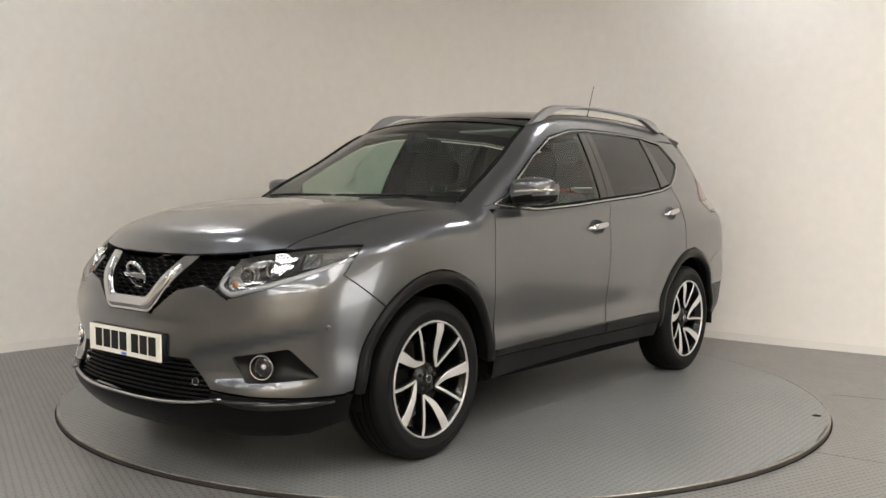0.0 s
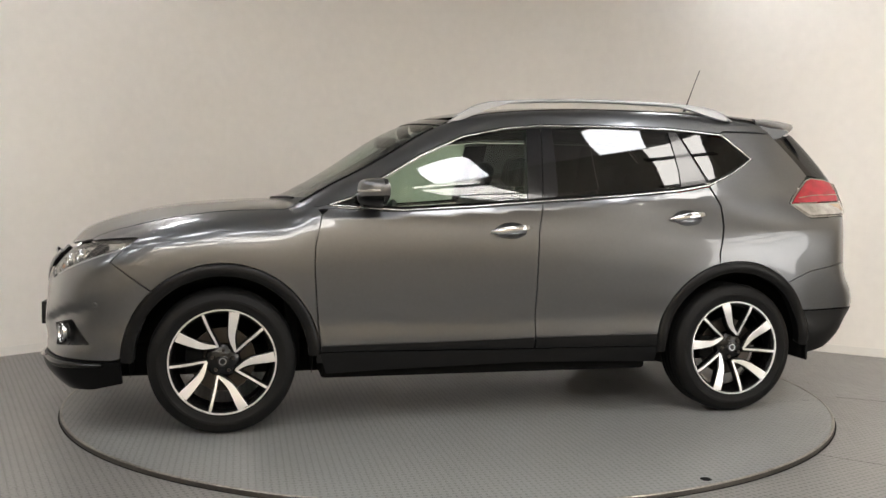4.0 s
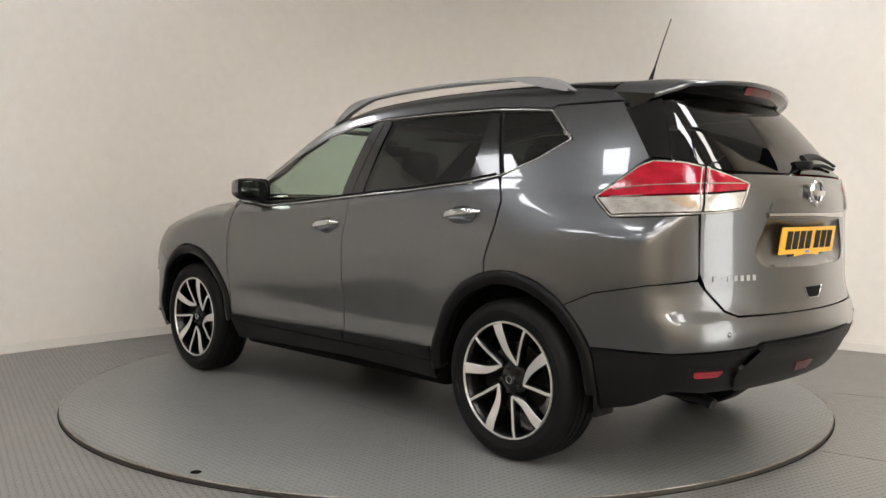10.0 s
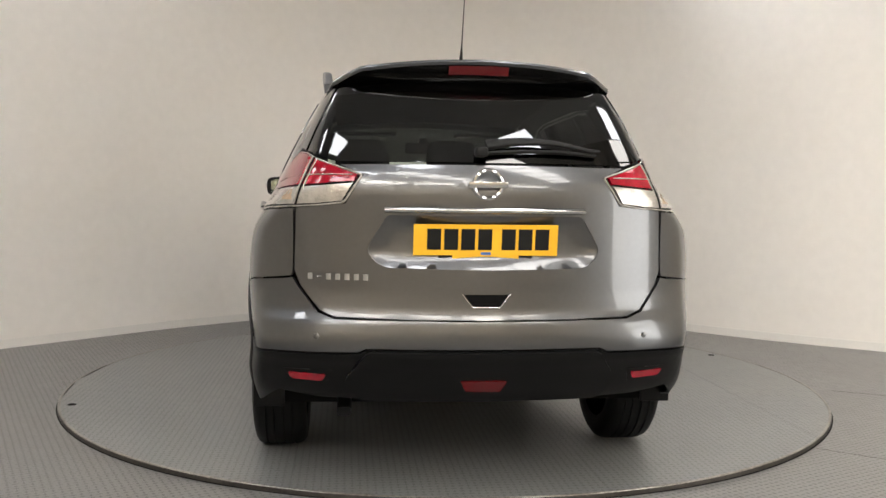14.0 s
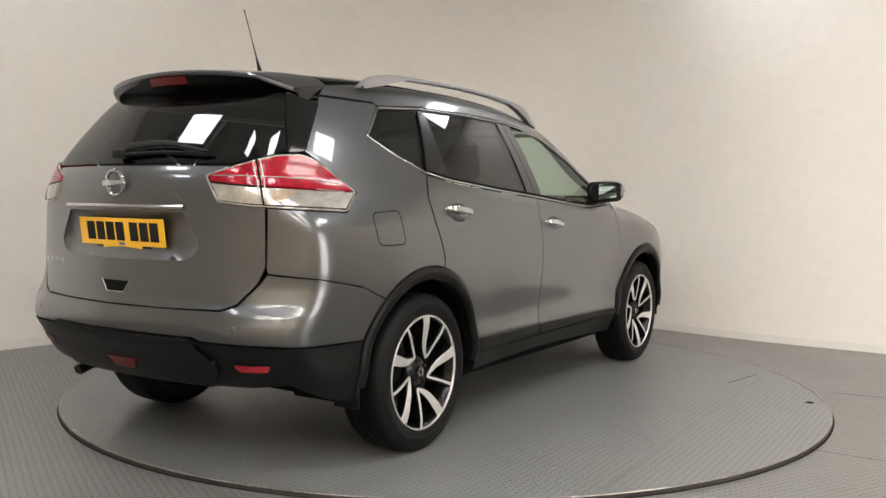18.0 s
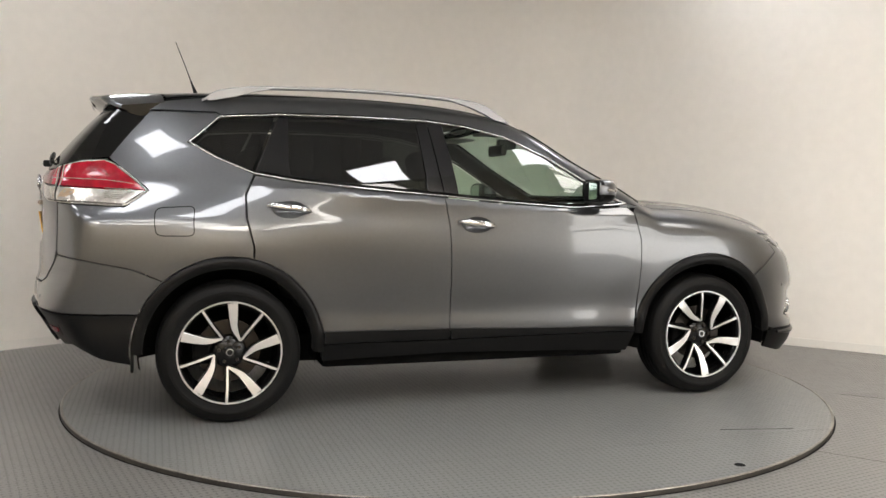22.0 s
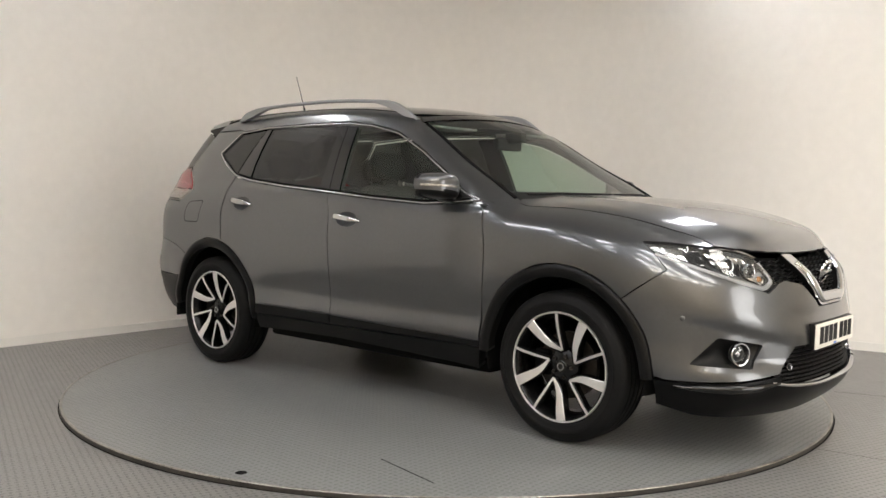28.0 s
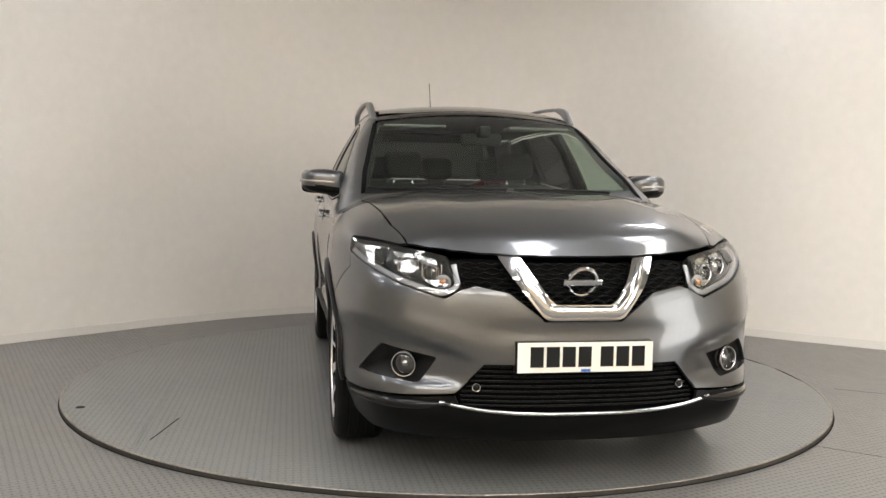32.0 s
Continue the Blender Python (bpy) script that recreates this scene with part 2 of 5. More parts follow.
EDGE = mat("turntable_edge_steel", (0.05, 0.045, 0.04), 0.55, 0.6, vary=0.35, scale=6)
NOSING = mat("worn_steel_nosing", (0.30, 0.28, 0.25), 0.38, 1.0, vary=0.6, scale=5)
PANEL = mat("led_diffuser", (0.9, 0.9, 0.9), 0.6, emit=(0.96, 0.965, 1.0), power=PANEL_POWER)
TUBE = mat("rooflight_sheet", (0.8, 0.78, 0.7), 0.6, emit=(1.0, 0.955, 0.91), power=ROOFLIGHT_POWER)
# fill glow, added to brighten the car's flanks and the left wall
FILLBOX = mat("warm_fill_box", (0.9, 0.9, 0.9), 0.6, emit=(1.0, 0.945, 0.87), power=FILL_POWER)
DECK = mat("grey_roof_deck", (0.42, 0.41, 0.39), 0.7, vary=0.06, scale=1.5)
PURLIN = mat("dark_steel_purlin", (0.06, 0.06, 0.06), 0.6, 0.3)
DAY = mat("daylight_glow", (0.8, 0.8, 0.8), 0.9, emit=(1.0, 0.98, 0.95), power=DAYLIGHT)
RIM = mat("white_lamp_frame", (0.8, 0.8, 0.8), 0.4)
DISC_R = 2.205

# the back wall bends round the turntable: control points of its foot in plan
FOOT_X = (-7.2, -4.9, -3.22, -2.80, -2.34, -1.74, -1.26, -0.6, 0.2, 1.0, 1.7, 2.25, 2.60, 3.05, 3.45, 5.2, 7.2)
FOOT_Y = (-4.6, -1.35, 0.84, 1.34, 1.88, 2.45, 2.76, 3.02, 3.10, 2.94, 2.52, 2.04, 1.75, 1.44, 1.18, 0.05, -1.3)
wx = np.linspace(-7.2, 7.2, 150)
foot = np.stack([wx, pch(wx, FOOT_X, FOOT_Y)], 1)
foot = foot[(foot[:, 0] > -5.2) & (foot[:, 0] < 5.5)]
foot_w = np.array([[-7.2, HALL], [-7.2, -4.6], foot[0] - (0.004, 0.006)])
foot_e = np.array([foot[-1] + (0.006, -0.004), [7.2, -1.3], [7.2, HALL]])


def wall_strip(name, line, z0, z1, t0, t1, material):
    """A standing strip along a line in plan, between two offsets outwards."""
    d = np.gradient(line, axis=0)
    d /= np.linalg.norm(d, axis=1)[:, None]
    nrm = np.stack([-d[:, 1], d[:, 0]], 1)
    vs = []
    for p, n in zip(line, nrm):
        a, c = p + n * t0, p + n * t1
        vs += [(*a, z0), (*a, z1), (*c, z1), (*c, z0)]
    fs = []
    for i in range(len(line) - 1):
        for k in range(4):
            fs.append((4 * i + k, 4 * i + (k + 1) % 4, 4 * i + 4 + (k + 1) % 4, 4 * i + 4 + k))
    fs += [(0, 3, 2, 1), tuple(4 * (len(line) - 1) + k for k in range(4))]
    return obj(name, vs, fs, material)


tagged(wall_strip("wall_north", foot, -0.1, CEILING, 0.0, 0.15, WALL), "smooth off-white studio wall curving behind the turntable", "wall", kind="structure")
tagged(wall_strip("wall_west", foot_w, -0.1, ROOF, 0.0, 0.15, DULL), "unseen dull grey side wall closing the hall", "wall", kind="structure")
for q, z0, z1 in ((foot_e[:2].tolist() + [[7.2, -3.9]], -0.1, ROOF), ([[7.2, -7.2], [7.2, HALL]], -0.1, ROOF), ([[7.2, -3.904], [7.2, -7.196]], 3.6, ROOF)):
    tagged(wall_strip("wall_east", np.array(q), z0, z1, 0.0, 0.15, DULL), "unseen dull grey side wall closing the hall", "wall", kind="structure")
# a wide doorway in the side wall lets in daylight
tagged(part("backdrop", box_bm(8.6, 8.65, -10.4, -1.0, -0.1, 4.8), DAY, None), "bright daylight outside the hall doorway", "daylight", kind="structure")
tagged(part("threshold", box_bm(7.36, 8.6, -10.4, -1.0, -0.2, -0.02), FLOOR, None), "grey floor beyond the doorway", "floor", kind="structure")
door_1 = tagged(part("door_1", box_bm(7.23, 7.27, -7.2, -3.9, 3.52, 3.6), EDGE, None), "dark frame of the hall doorway", "doorway", kind="structure")
for z in (2.5, 3.0):
    part("crossbar", box_bm(7.23, 7.27, -7.19, -3.91, z, z + 0.07, 0.004), EDGE, door_1)
tagged(wall_strip("baseboard", foot, -0.02, 0.045, -0.010, -0.001, SKIRT), "thin white skirting along the studio wall", "skirting", kind="structure")
# out-of-view wall whose warm tint gives the car its gold reflections
tagged(part("wall_south", box_bm(-7.35, 7.35, HALL - 0.15, HALL, -0.1, ROOF), WARM, None), "unseen end wall at the open side, tinted warm for reflections", "wall", kind="structure")
tagged(part("floor", box_bm(-7.35, 7.35, HALL - 0.15, 3.4, -0.2, -0.02), FLOOR, None), "grey studded vinyl floor of the studio", "floor", kind="structure")
edge = [(-7.2, 3.4), (7.2, 3.4), (7.2, 7.2 - CEILING_END), (-7.2, -7.2 - CEILING_END)]
tagged(obj("ceiling", [(x, y, z) for z in (CEILING, CEILING + 0.12) for x, y in edge], [(0, 1, 2, 3), (7, 6, 5, 4)] + [(k, k + 4, (k + 1) % 4 + 4, (k + 1) % 4) for k in range(4)], CEIL, smooth=False), "white suspended ceiling over the studio corner", "ceiling", kind="structure")
tagged(part("roof", box_bm(-7.35, 7.35, HALL - 0.15, 3.4, ROOF, ROOF + 0.15), DECK, None), "grey sheet roof of the hall", "roof", kind="structure")
tagged(part("wall_upper", box_bm(-7.35, 7.35, 3.3, 3.4, CEILING + 0.13, ROOF - 0.001), DULL, None), "plain wall above the suspended ceiling", "wall", kind="structure")


def rooflight(u):
    """A strip of translucent sheet across the hall's roof, with the steel purlins that cross it."""
    near, far = 4.6, 20.0
    m = pose(u / math.sqrt(2), u / math.sqrt(2), ROOF, 0, 0, -45)
    t = thing("rooflight", "long translucent daylight strip in the grey roof", "rooflight", "rooflights of the hall", m)
    ends = [k * 0.5 for k in range(0, 60) if abs((m @ Vector((near / math.sqrt(2) + k * 0.5, 0, 0))).x) < 6.6 and (m @ Vector((near / math.sqrt(2) + k * 0.5, 0, 0))).y > HALL + 0.7]
    x0, x1 = near / math.sqrt(2) + ends[0], near / math.sqrt(2) + ends[-1]
    part("sheet", box_bm(x0, x1, -0.6, 0.6, -0.012, -0.002), TUBE, t, "glowing translucent sheet")
    for k in range(int((x1 - x0) / 1.5) + 1):
        part("purlin", box_bm(x0 + 0.4 + k * 1.5, x0 + 0.5 + k * 1.5, -0.75, 0.75, -0.16, -0.013, 0.004), PURLIN, t)


for u in ROOFLIGHTS:
    rooflight(u)
for sx, sy, a in ((1.42, -1.18, -34), (2.17, -0.15, -25)):
    tagged(part("floor_seam", box_bm(0, 3.5, -0.0015, 0.0015, -0.0205, -0.0192, m=pose(sx * 1.08, sy * 1.08, 0, 0, 0, a)), EDGE, None), "thin dark joint in the vinyl floor", "floor joint", kind="structure")


def ceiling_light(x, y, w=0.60, l=0.60, turn=45, glow=PANEL, label="square white led panel light set in the ceiling", group="led panels of the ceiling", z=CEILING):
    t = thing("ceiling_light", label, "ceiling light", group, pose(x, y, z, 0, 0, turn))
    bm = bmesh.new()
    for s in (-1, 1):
        box_bm(s * w / 2 - 0.012, s * w / 2 + 0.012, -l / 2 - 0.012, l / 2 + 0.012, -0.016, -0.001, 0.002, bm=bm)
        box_bm(-w / 2 + 0.012, w / 2 - 0.012, s * l / 2 - 0.012, s * l / 2 + 0.012, -0.016, -0.001, 0.002, bm=bm)
    part("frame", bm, RIM, t)
    part("diffuser", box_bm(-w / 2 + 0.012, w / 2 - 0.012, -l / 2 + 0.012, l / 2 - 0.012, -0.010, -0.001), glow, t, "glowing white diffuser")
    return t


first = ceiling_light(*LAMPS[0])
for lx, ly in LAMPS[1:]:
    copy_thing(first, pose(lx, ly, CEILING, 0, 0, 45))

# wide warm fill lights, added unseen under the roof at the hall's far end
fill_box = ceiling_light(-5.6, -11.8, 2.2, 0.90, turn=0, glow=FILLBOX, label="wide warm-white fill light added out of view under the roof", group="light boxes of the hall", z=ROOF - 0.3)
for rx in (-0.9, 0.9):
    part("hanger", box_bm(rx - 0.01, rx + 0.01, -0.01, 0.01, -0.004, 0.299), RIM, fill_box)
for lx in (-2.8, 0.0, 2.8, 5.6):
    copy_thing(fill_box, pose(lx, -11.8, ROOF - 0.3))

# the turntable: a low disc of vinyl-covered plates with a dark steel edge
turntable = thing("turntable", "round grey studded vinyl turntable with dark steel edge", "turntable")


def disc_plate(y0, y1):
    """One plate of the disc, between two parallel joints."""
    g = 0.0008
    y0, y1 = max(y0 + g, -DISC_R + 0.004), min(y1 - g, DISC_R - 0.004)
    ys = np.linspace(y0, y1, 24)
    R = DISC_R - 0.004
    right = [(math.sqrt(max(R * R - y * y, 0)), y) for y in ys]
    ring = right + [(-x, y) for x, y in right[::-1]]
    n = len(ring)
    vs = [(x, y, 0.0) for x, y in ring] + [(x, y, -0.012) for x, y in ring]
    return vs, [tuple(range(n))] + [(i, i + n, (i + 1) % n + n, (i + 1) % n) for i in range(n)]


for y0, y1 in ((-2.3, -1.62), (-1.62, -0.4), (-0.4, 0.82), (0.82, 2.3)):
    vs, fs = disc_plate(y0, y1)
    obj("plate", vs, fs, DISC, turntable, smooth=False)
vs, fs = lathe([(DISC_R - 0.004, -0.012), (DISC_R - 0.004, -0.0005), (DISC_R - 0.001, 0.0012), (DISC_R + 0.003, 0.0005), (DISC_R + 0.004, -0.004), (DISC_R + 0.004, -0.0195)], 240, "Z")
obj("edge_band", vs, fs, EDGE, turntable, "dark worn steel edge band")
vs, fs = lathe([(DISC_R - 0.010, 0.0006), (DISC_R - 0.008, 0.0022), (DISC_R + 0.001, 0.0022), (DISC_R + 0.0045, -0.001)], 240, "Z")
obj("nosing", vs, fs, NOSING, turntable, "thin worn bright steel nosing")
vs, fs = lathe([(0.02, -0.0125), (DISC_R - 0.004, -0.0125)], 120, "Z")
obj("base_sheet", vs, fs, EDGE, turntable)
# flat near-black ring on the floor, in place of the shaded gap
vs, fs = lathe([(DISC_R + 0.005, -0.0185), (DISC_R + 0.011, -0.0185), (DISC_R + 0.012, -0.0195)], 240, "Z")
tagged(obj("turntable_gap_strip", vs, fs, SEAMB), "dark flat strip standing in for the gap round the turntable", "floor gap", kind="structure")
for hx, hy in ((-0.60 + CAR_OFF[0], 1.93 + CAR_OFF[1]), (0.68 + CAR_OFF[0], -2.13 + CAR_OFF[1])):
    vs, fs = lathe([(0.0, 0.0008), (0.014, 0.0008), (0.021, 0.0022), (0.024, 0.0004)], 20, "Z")
    o = obj("lifting_eye", [(x + hx, y + hy, z) for x, y, z in vs], [f[::-1] for f in fs], SEAMB, turntable, "small black lifting hole")
o = part("scuff_mark", box_bm(-0.19, 0.19, -0.003, 0.003, 0.0003, 0.0010, m=pose(1.14 + CAR_OFF[0], -1.65 + CAR_OFF[1], 0, 0, 0, 168)), SEAMB, turntable, "thin dark scuff on the vinyl")


# ---- the car's skin: one smooth closed form, on which every panel is laid ----
# half width of the flank by height, and how it draws in towards both ends
def flank(x, z):
    y = cub(z, (0.15, 0.27, 0.36, 0.44, 0.52, 0.62, 0.75, 0.88, 0.97, 1.04, 1.10, 1.16, 1.28, 1.40, 1.54, 1.66), (0.78, 0.825, 0.858, 0.872, 0.868, 0.878, 0.890, 0.892, 0.882, 0.868, 0.856, 0.838, 0.787, 0.728, 0.648, 0.58))
    low = cub(x, (-2.4, -2.2, -2.0, -1.8, -1.5, -1.1, 1.2, 1.5, 1.75, 1.95, 2.15, 2.35), (-0.15, -0.07, -0.035, -0.018, -0.006, 0, 0, 0.004, -0.010, -0.045, -0.13, -0.26))
    high = cub(x, (-2.4, -2.05, -1.8, -1.54, -1.1, 0.1, 0.5, 0.9, 1.2, 2.3), (-0.26, -0.15, -0.085, -0.05, -0.012, 0, -0.012, -0.035, -0.05, -0.3))
    k = np.clip((z - 0.98) / 0.22, 0, 1)
    k = k * k * (3 - 2 * k)
    k = k * np.clip((1.30 - x) / 0.35, 0, 1)
    y = y + low * (1 - k) + high * k
    # a crease runs along the shoulder under the windows
    zc = pch(x, (-1.5, -1.0, -0.25, 0.4, 0.75, 1.0, 1.4), (1.19, 1.155, 1.095, 1.055, 1.040, 1.052, 1.09))
    d = z - zc
    lip = np.where(d < 0, np.exp(d / 0.05), np.clip(1 - d / 0.032, 0, 1))
    y = y + 0.011 * lip * pch(x, (-1.6, -1.1, -0.6, 0.65, 0.92, 1.1), (0, 0.35, 1, 1, 0.5, 0))
    for ax in (1.3525, -1.3525):   # swollen wheel arches
        r = np.hypot(x - ax, z - 0.36)
        y = y + 0.012 * np.exp(-((r - 0.46) / 0.15) ** 2)
    return y


def nose(y, z):
    x = cub(z, (0.15, 0.20, 0.26, 0.33, 0.40, 0.50, 0.58, 0.66, 0.74, 0.81, 0.86, 0.92, 1.0, 1.2), (2.14, 2.20, 2.26, 2.285, 2.275, 2.272, 2.268, 2.26, 2.245, 2.215, 2.172, 2.128, 2.10, 2.08))
    a = np.abs(y)
    return x - cub(a, (0, 0.26, 0.46, 0.6, 0.7, 0.78, 0.85, 0.95), (0, 0.012, 0.060, 0.115, 0.17, 0.24, 0.35, 0.70)) + shelf(a, z)


def shelf(a, z):
    """The pocket round each fog lamp, under a slanting crease, with a ledge below it."""
    line = 0.535 + (a - 0.47) * 0.27
    def ease(v):
        v = np.clip(v, 0, 1)
        return v * v * v * (v * (6 * v - 15) + 10)
    k = ease((line + 0.022 - z) / 0.05) * ease((z - 0.385) / 0.07) * ease((a - 0.36) / 0.20) * ease((0.88 - a) / 0.12)
    up = np.exp(-((z - line - 0.055) / 0.045) ** 2) * ease((a - 0.22) / 0.30)
    mid = np.exp(-((z - 0.620) / 0.035) ** 2) * ease((0.46 - a) / 0.26)
    return -0.026 * k + 0.005 * up - 0.007 * mid


def tail(y, z):
    x = pch(z, (0.2, 0.33, 0.40, 0.50, 0.57, 0.62, 0.66, 0.72, 0.85, 1.02, 1.12, 1.20, 1.25, 1.32, 1.45, 1.55, 1.66), (-2.05, -2.14, -2.21, -2.27, -2.31, -2.316, -2.312, -2.296, -2.29, -2.285, -2.285, -2.27, -2.245, -2.195, -2.085, -1.99, -1.87))
    a = np.abs(y)
    c = 0.075 + 0.025 * np.clip((z - 0.58) / 0.2, 0, 1)
    return x + c * (a / 0.6) ** 2 + 0.6 * np.maximum(a - 0.55, 0) ** 2


def bonnet(x, y):
    a = np.abs(y)
    z = cub(x, (0.8, 1.1, 1.25, 1.5, 1.77, 1.95, 2.06, 2.15, 2.25), (1.140, 1.142, 1.138, 1.121, 1.080, 1.030, 0.986, 0.936, 0.86))
    ridge = 0.008 * np.exp(-((a - 0.46) / 0.09) ** 2)
    # the front corners fall away towards the lamps
    fall = np.clip((x - 1.25) / 0.75, 0, 1) ** 1.5 * np.clip((a - 0.30) / 0.33, 0, 1.3) ** 2
    return z - 0.032 * (a / 0.6) ** 2 - 0.75 * np.maximum(a - 0.6, 0) ** 2 + ridge - 0.046 * fall


def canopy(x, y):
    a = np.abs(y)
    z = cub(x + 0.13 * (a / 0.65) ** 2, (-2.3, -2.05, -1.8, -1.4, -0.8, -0.3, 0.1, 0.36, 0.75, 1.14, 1.6, 2.6), (1.45, 1.585, 1.645, 1.682, 1.693, 1.682, 1.642, 1.574, 1.366, 1.145, 0.85, 0.15))
    foot = np.clip((x - 0.45) / 0.45, 0, 1)
    return z - 0.040 * (a / 0.6) ** 2 + 0.055 * ((np.minimum(a, 0.71) / 0.65) ** 2 - 0.6) * foot * foot * (3 - 2 * foot)


SOFT = 0.022


def skin(x, y, z):
    """Below zero inside the car's body, zero on its skin."""
    a = np.abs(y)
    b, c = bonnet(x, y), canopy(x, y)
    top = (b + c + np.sqrt((b - c) ** 2 + 0.02 ** 2)) / 2 - 0.004
    g = np.stack([a - flank(x, z), (x - nose(y, z)) * 0.8, (tail(y, z) - x) * 0.8, (z - top) * 0.9])
    m = g.max(0)
    return m + SOFT * np.log(np.exp((g - m) / SOFT).sum(0))


def shoot(o, d, lo, hi):
    """Where rays from o along d leave the body, between two distances."""
    o, d = np.asarray(o, float), np.asarray(d, float)
    lo, hi = np.full(len(o), float(lo)), np.full(len(o), float(hi))
    for _ in range(34):
        mid = (lo + hi) / 2
        p = o + d * mid[:, None]
        ins = skin(p[:, 0], p[:, 1], p[:, 2]) < 0
        lo, hi = np.where(ins, mid, lo), np.where(ins, hi, mid)
    return o + d * lo[:, None]


def grad(p, e=0.003):
    n = np.stack([skin(*(p + v).T) - skin(*(p - v).T) for v in np.eye(3) * e], 1)
    return n / np.linalg.norm(n, axis=1)[:, None]


XF, XR = 0.95, -0.95


def lay(u, mode):
    """From the flat drawing of a panel to the skin: side (x, z), top (x, y), front and rear (angle, z), up (x, angle)."""
    u = np.atleast_2d(np.asarray(u, float))
    a, b = u[:, 0], u[:, 1]
    z0 = np.zeros(len(u))
    if mode == "side":
        return shoot(np.stack([a, z0 + 0.05, b], 1), np.tile((0., 1, 0), (len(u), 1)), 0, 1.2)
    if mode == "top":
        return shoot(np.stack([a, b, z0 + 0.7], 1), np.tile((0., 0, 1), (len(u), 1)), 0, 1.3)
    if mode == "front":
        return shoot(np.stack([z0 + XF, z0, b], 1), np.stack([np.cos(a), np.sin(a), z0], 1), 0.1, 2.0)
    if mode == "rear":
        return shoot(np.stack([z0 + XR, z0, b], 1), np.stack([-np.cos(a), np.sin(a), z0], 1), 0.1, 2.0)
    if mode == "roll":
        c = b / 0.7
        return shoot(np.stack([a, z0, z0 + 0.55], 1), np.stack([z0, np.cos(c), np.sin(c)], 1), 0.02, 1.6)
    c = b / 0.6
    return shoot(np.stack([a, z0, z0 + 1.13], 1), np.stack([z0, np.cos(c), np.sin(c)], 1), 0.02, 1.6)


def flat(p, mode):
    p = np.atleast_2d(p)
    x, y, z = p.T
    if mode == "side":
        return np.stack([x, z], 1)
    if mode == "top":
        return np.stack([x, y], 1)
    if mode == "front":
        return np.stack([np.arctan2(y, x - XF), z], 1)
    if mode == "rear":
        return np.stack([np.arctan2(y, XR - x), z], 1)
    if mode == "roll":
        return np.stack([x, 0.7 * np.arctan2(z - 0.55, y)], 1)
    return np.stack([x, 0.6 * np.arctan2(z - 1.13, y)], 1)


# points of the skin named by the view in which they are known
def sd(*q):
    return lay(q, "side")


def tp(*q):
    return lay(q, "top")


def fr(*q):
    q = np.array(q, float)
    return shoot(np.stack([0 * q[:, 0] + 1.0, q[:, 0], q[:, 1]], 1), np.tile((1., 0, 0), (len(q), 1)), 0, 1.6)


def re(*q):
    q = np.array(q, float)
    return shoot(np.stack([0 * q[:, 0] - 1.0, q[:, 0], q[:, 1]], 1), np.tile((-1., 0, 0), (len(q), 1)), 0, 1.6)


def mir(p):
    """The same points on the other side, in the other order."""
    return (np.asarray(p) * (1, -1, 1))[::-1]


def inside(pt, poly):
    x, y = pt[:, 0], pt[:, 1]
    c = np.zeros(len(pt), bool)
    x0, y0 = poly[:, 0], poly[:, 1]
    x1, y1 = np.roll(x0, -1), np.roll(y0, -1)
    for a0, b0, a1, b1 in zip(x0, y0, x1, y1):
        if b0 == b1:
            continue
        k = (b0 > y) != (b1 > y)
        c ^= k & (x < (a1 - a0) * (y - b0) / (b1 - b0) + a0)
    return c


def dense(poly, step, closed=True):
    out = []
    n = len(poly)
    for i in range(n if closed else n - 1):
        a, b = poly[i], poly[(i + 1) % n]
        k = max(1, int(math.ceil(np.linalg.norm(b - a) / step)))
        out += [a + (b - a) * j / k for j in range(k)]
    if not closed:
        out.append(poly[-1])
    return np.array(out)


def rounded(poly, r, closed=True):
    """Rounds the corners of a flat outline."""
    out = []
    n = len(poly)
    for i in range(n):
        p, a, b = poly[i], poly[i - 1], poly[(i + 1) % n]
        if not closed and i in (0, n - 1):
            out.append(p)
            continue
        la, lb = np.linalg.norm(a - p), np.linalg.norm(b - p)
        k = min(r, la * 0.45, lb * 0.45)
        q0, q1 = p + (a - p) / la * k, p + (b - p) / lb * k
        for t in (0, 0.25, 0.5, 0.75, 1):
            out.append((1 - t) ** 2 * q0 + 2 * t * (1 - t) * p + t * t * q1)
    return np.array(out)


def shrink(poly, g):
    area = np.sum(poly[:, 0] * np.roll(poly[:, 1], -1) - np.roll(poly[:, 0], -1) * poly[:, 1])
    d = np.roll(poly, -1, 0) - np.roll(poly, 1, 0)
    d /= np.linalg.norm(d, axis=1)[:, None] + 1e-12
    n = np.stack([-d[:, 1], d[:, 0]], 1) * (1 if area > 0 else -1)
    return poly + n * g


from mathutils.geometry import delaunay_2d_cdt


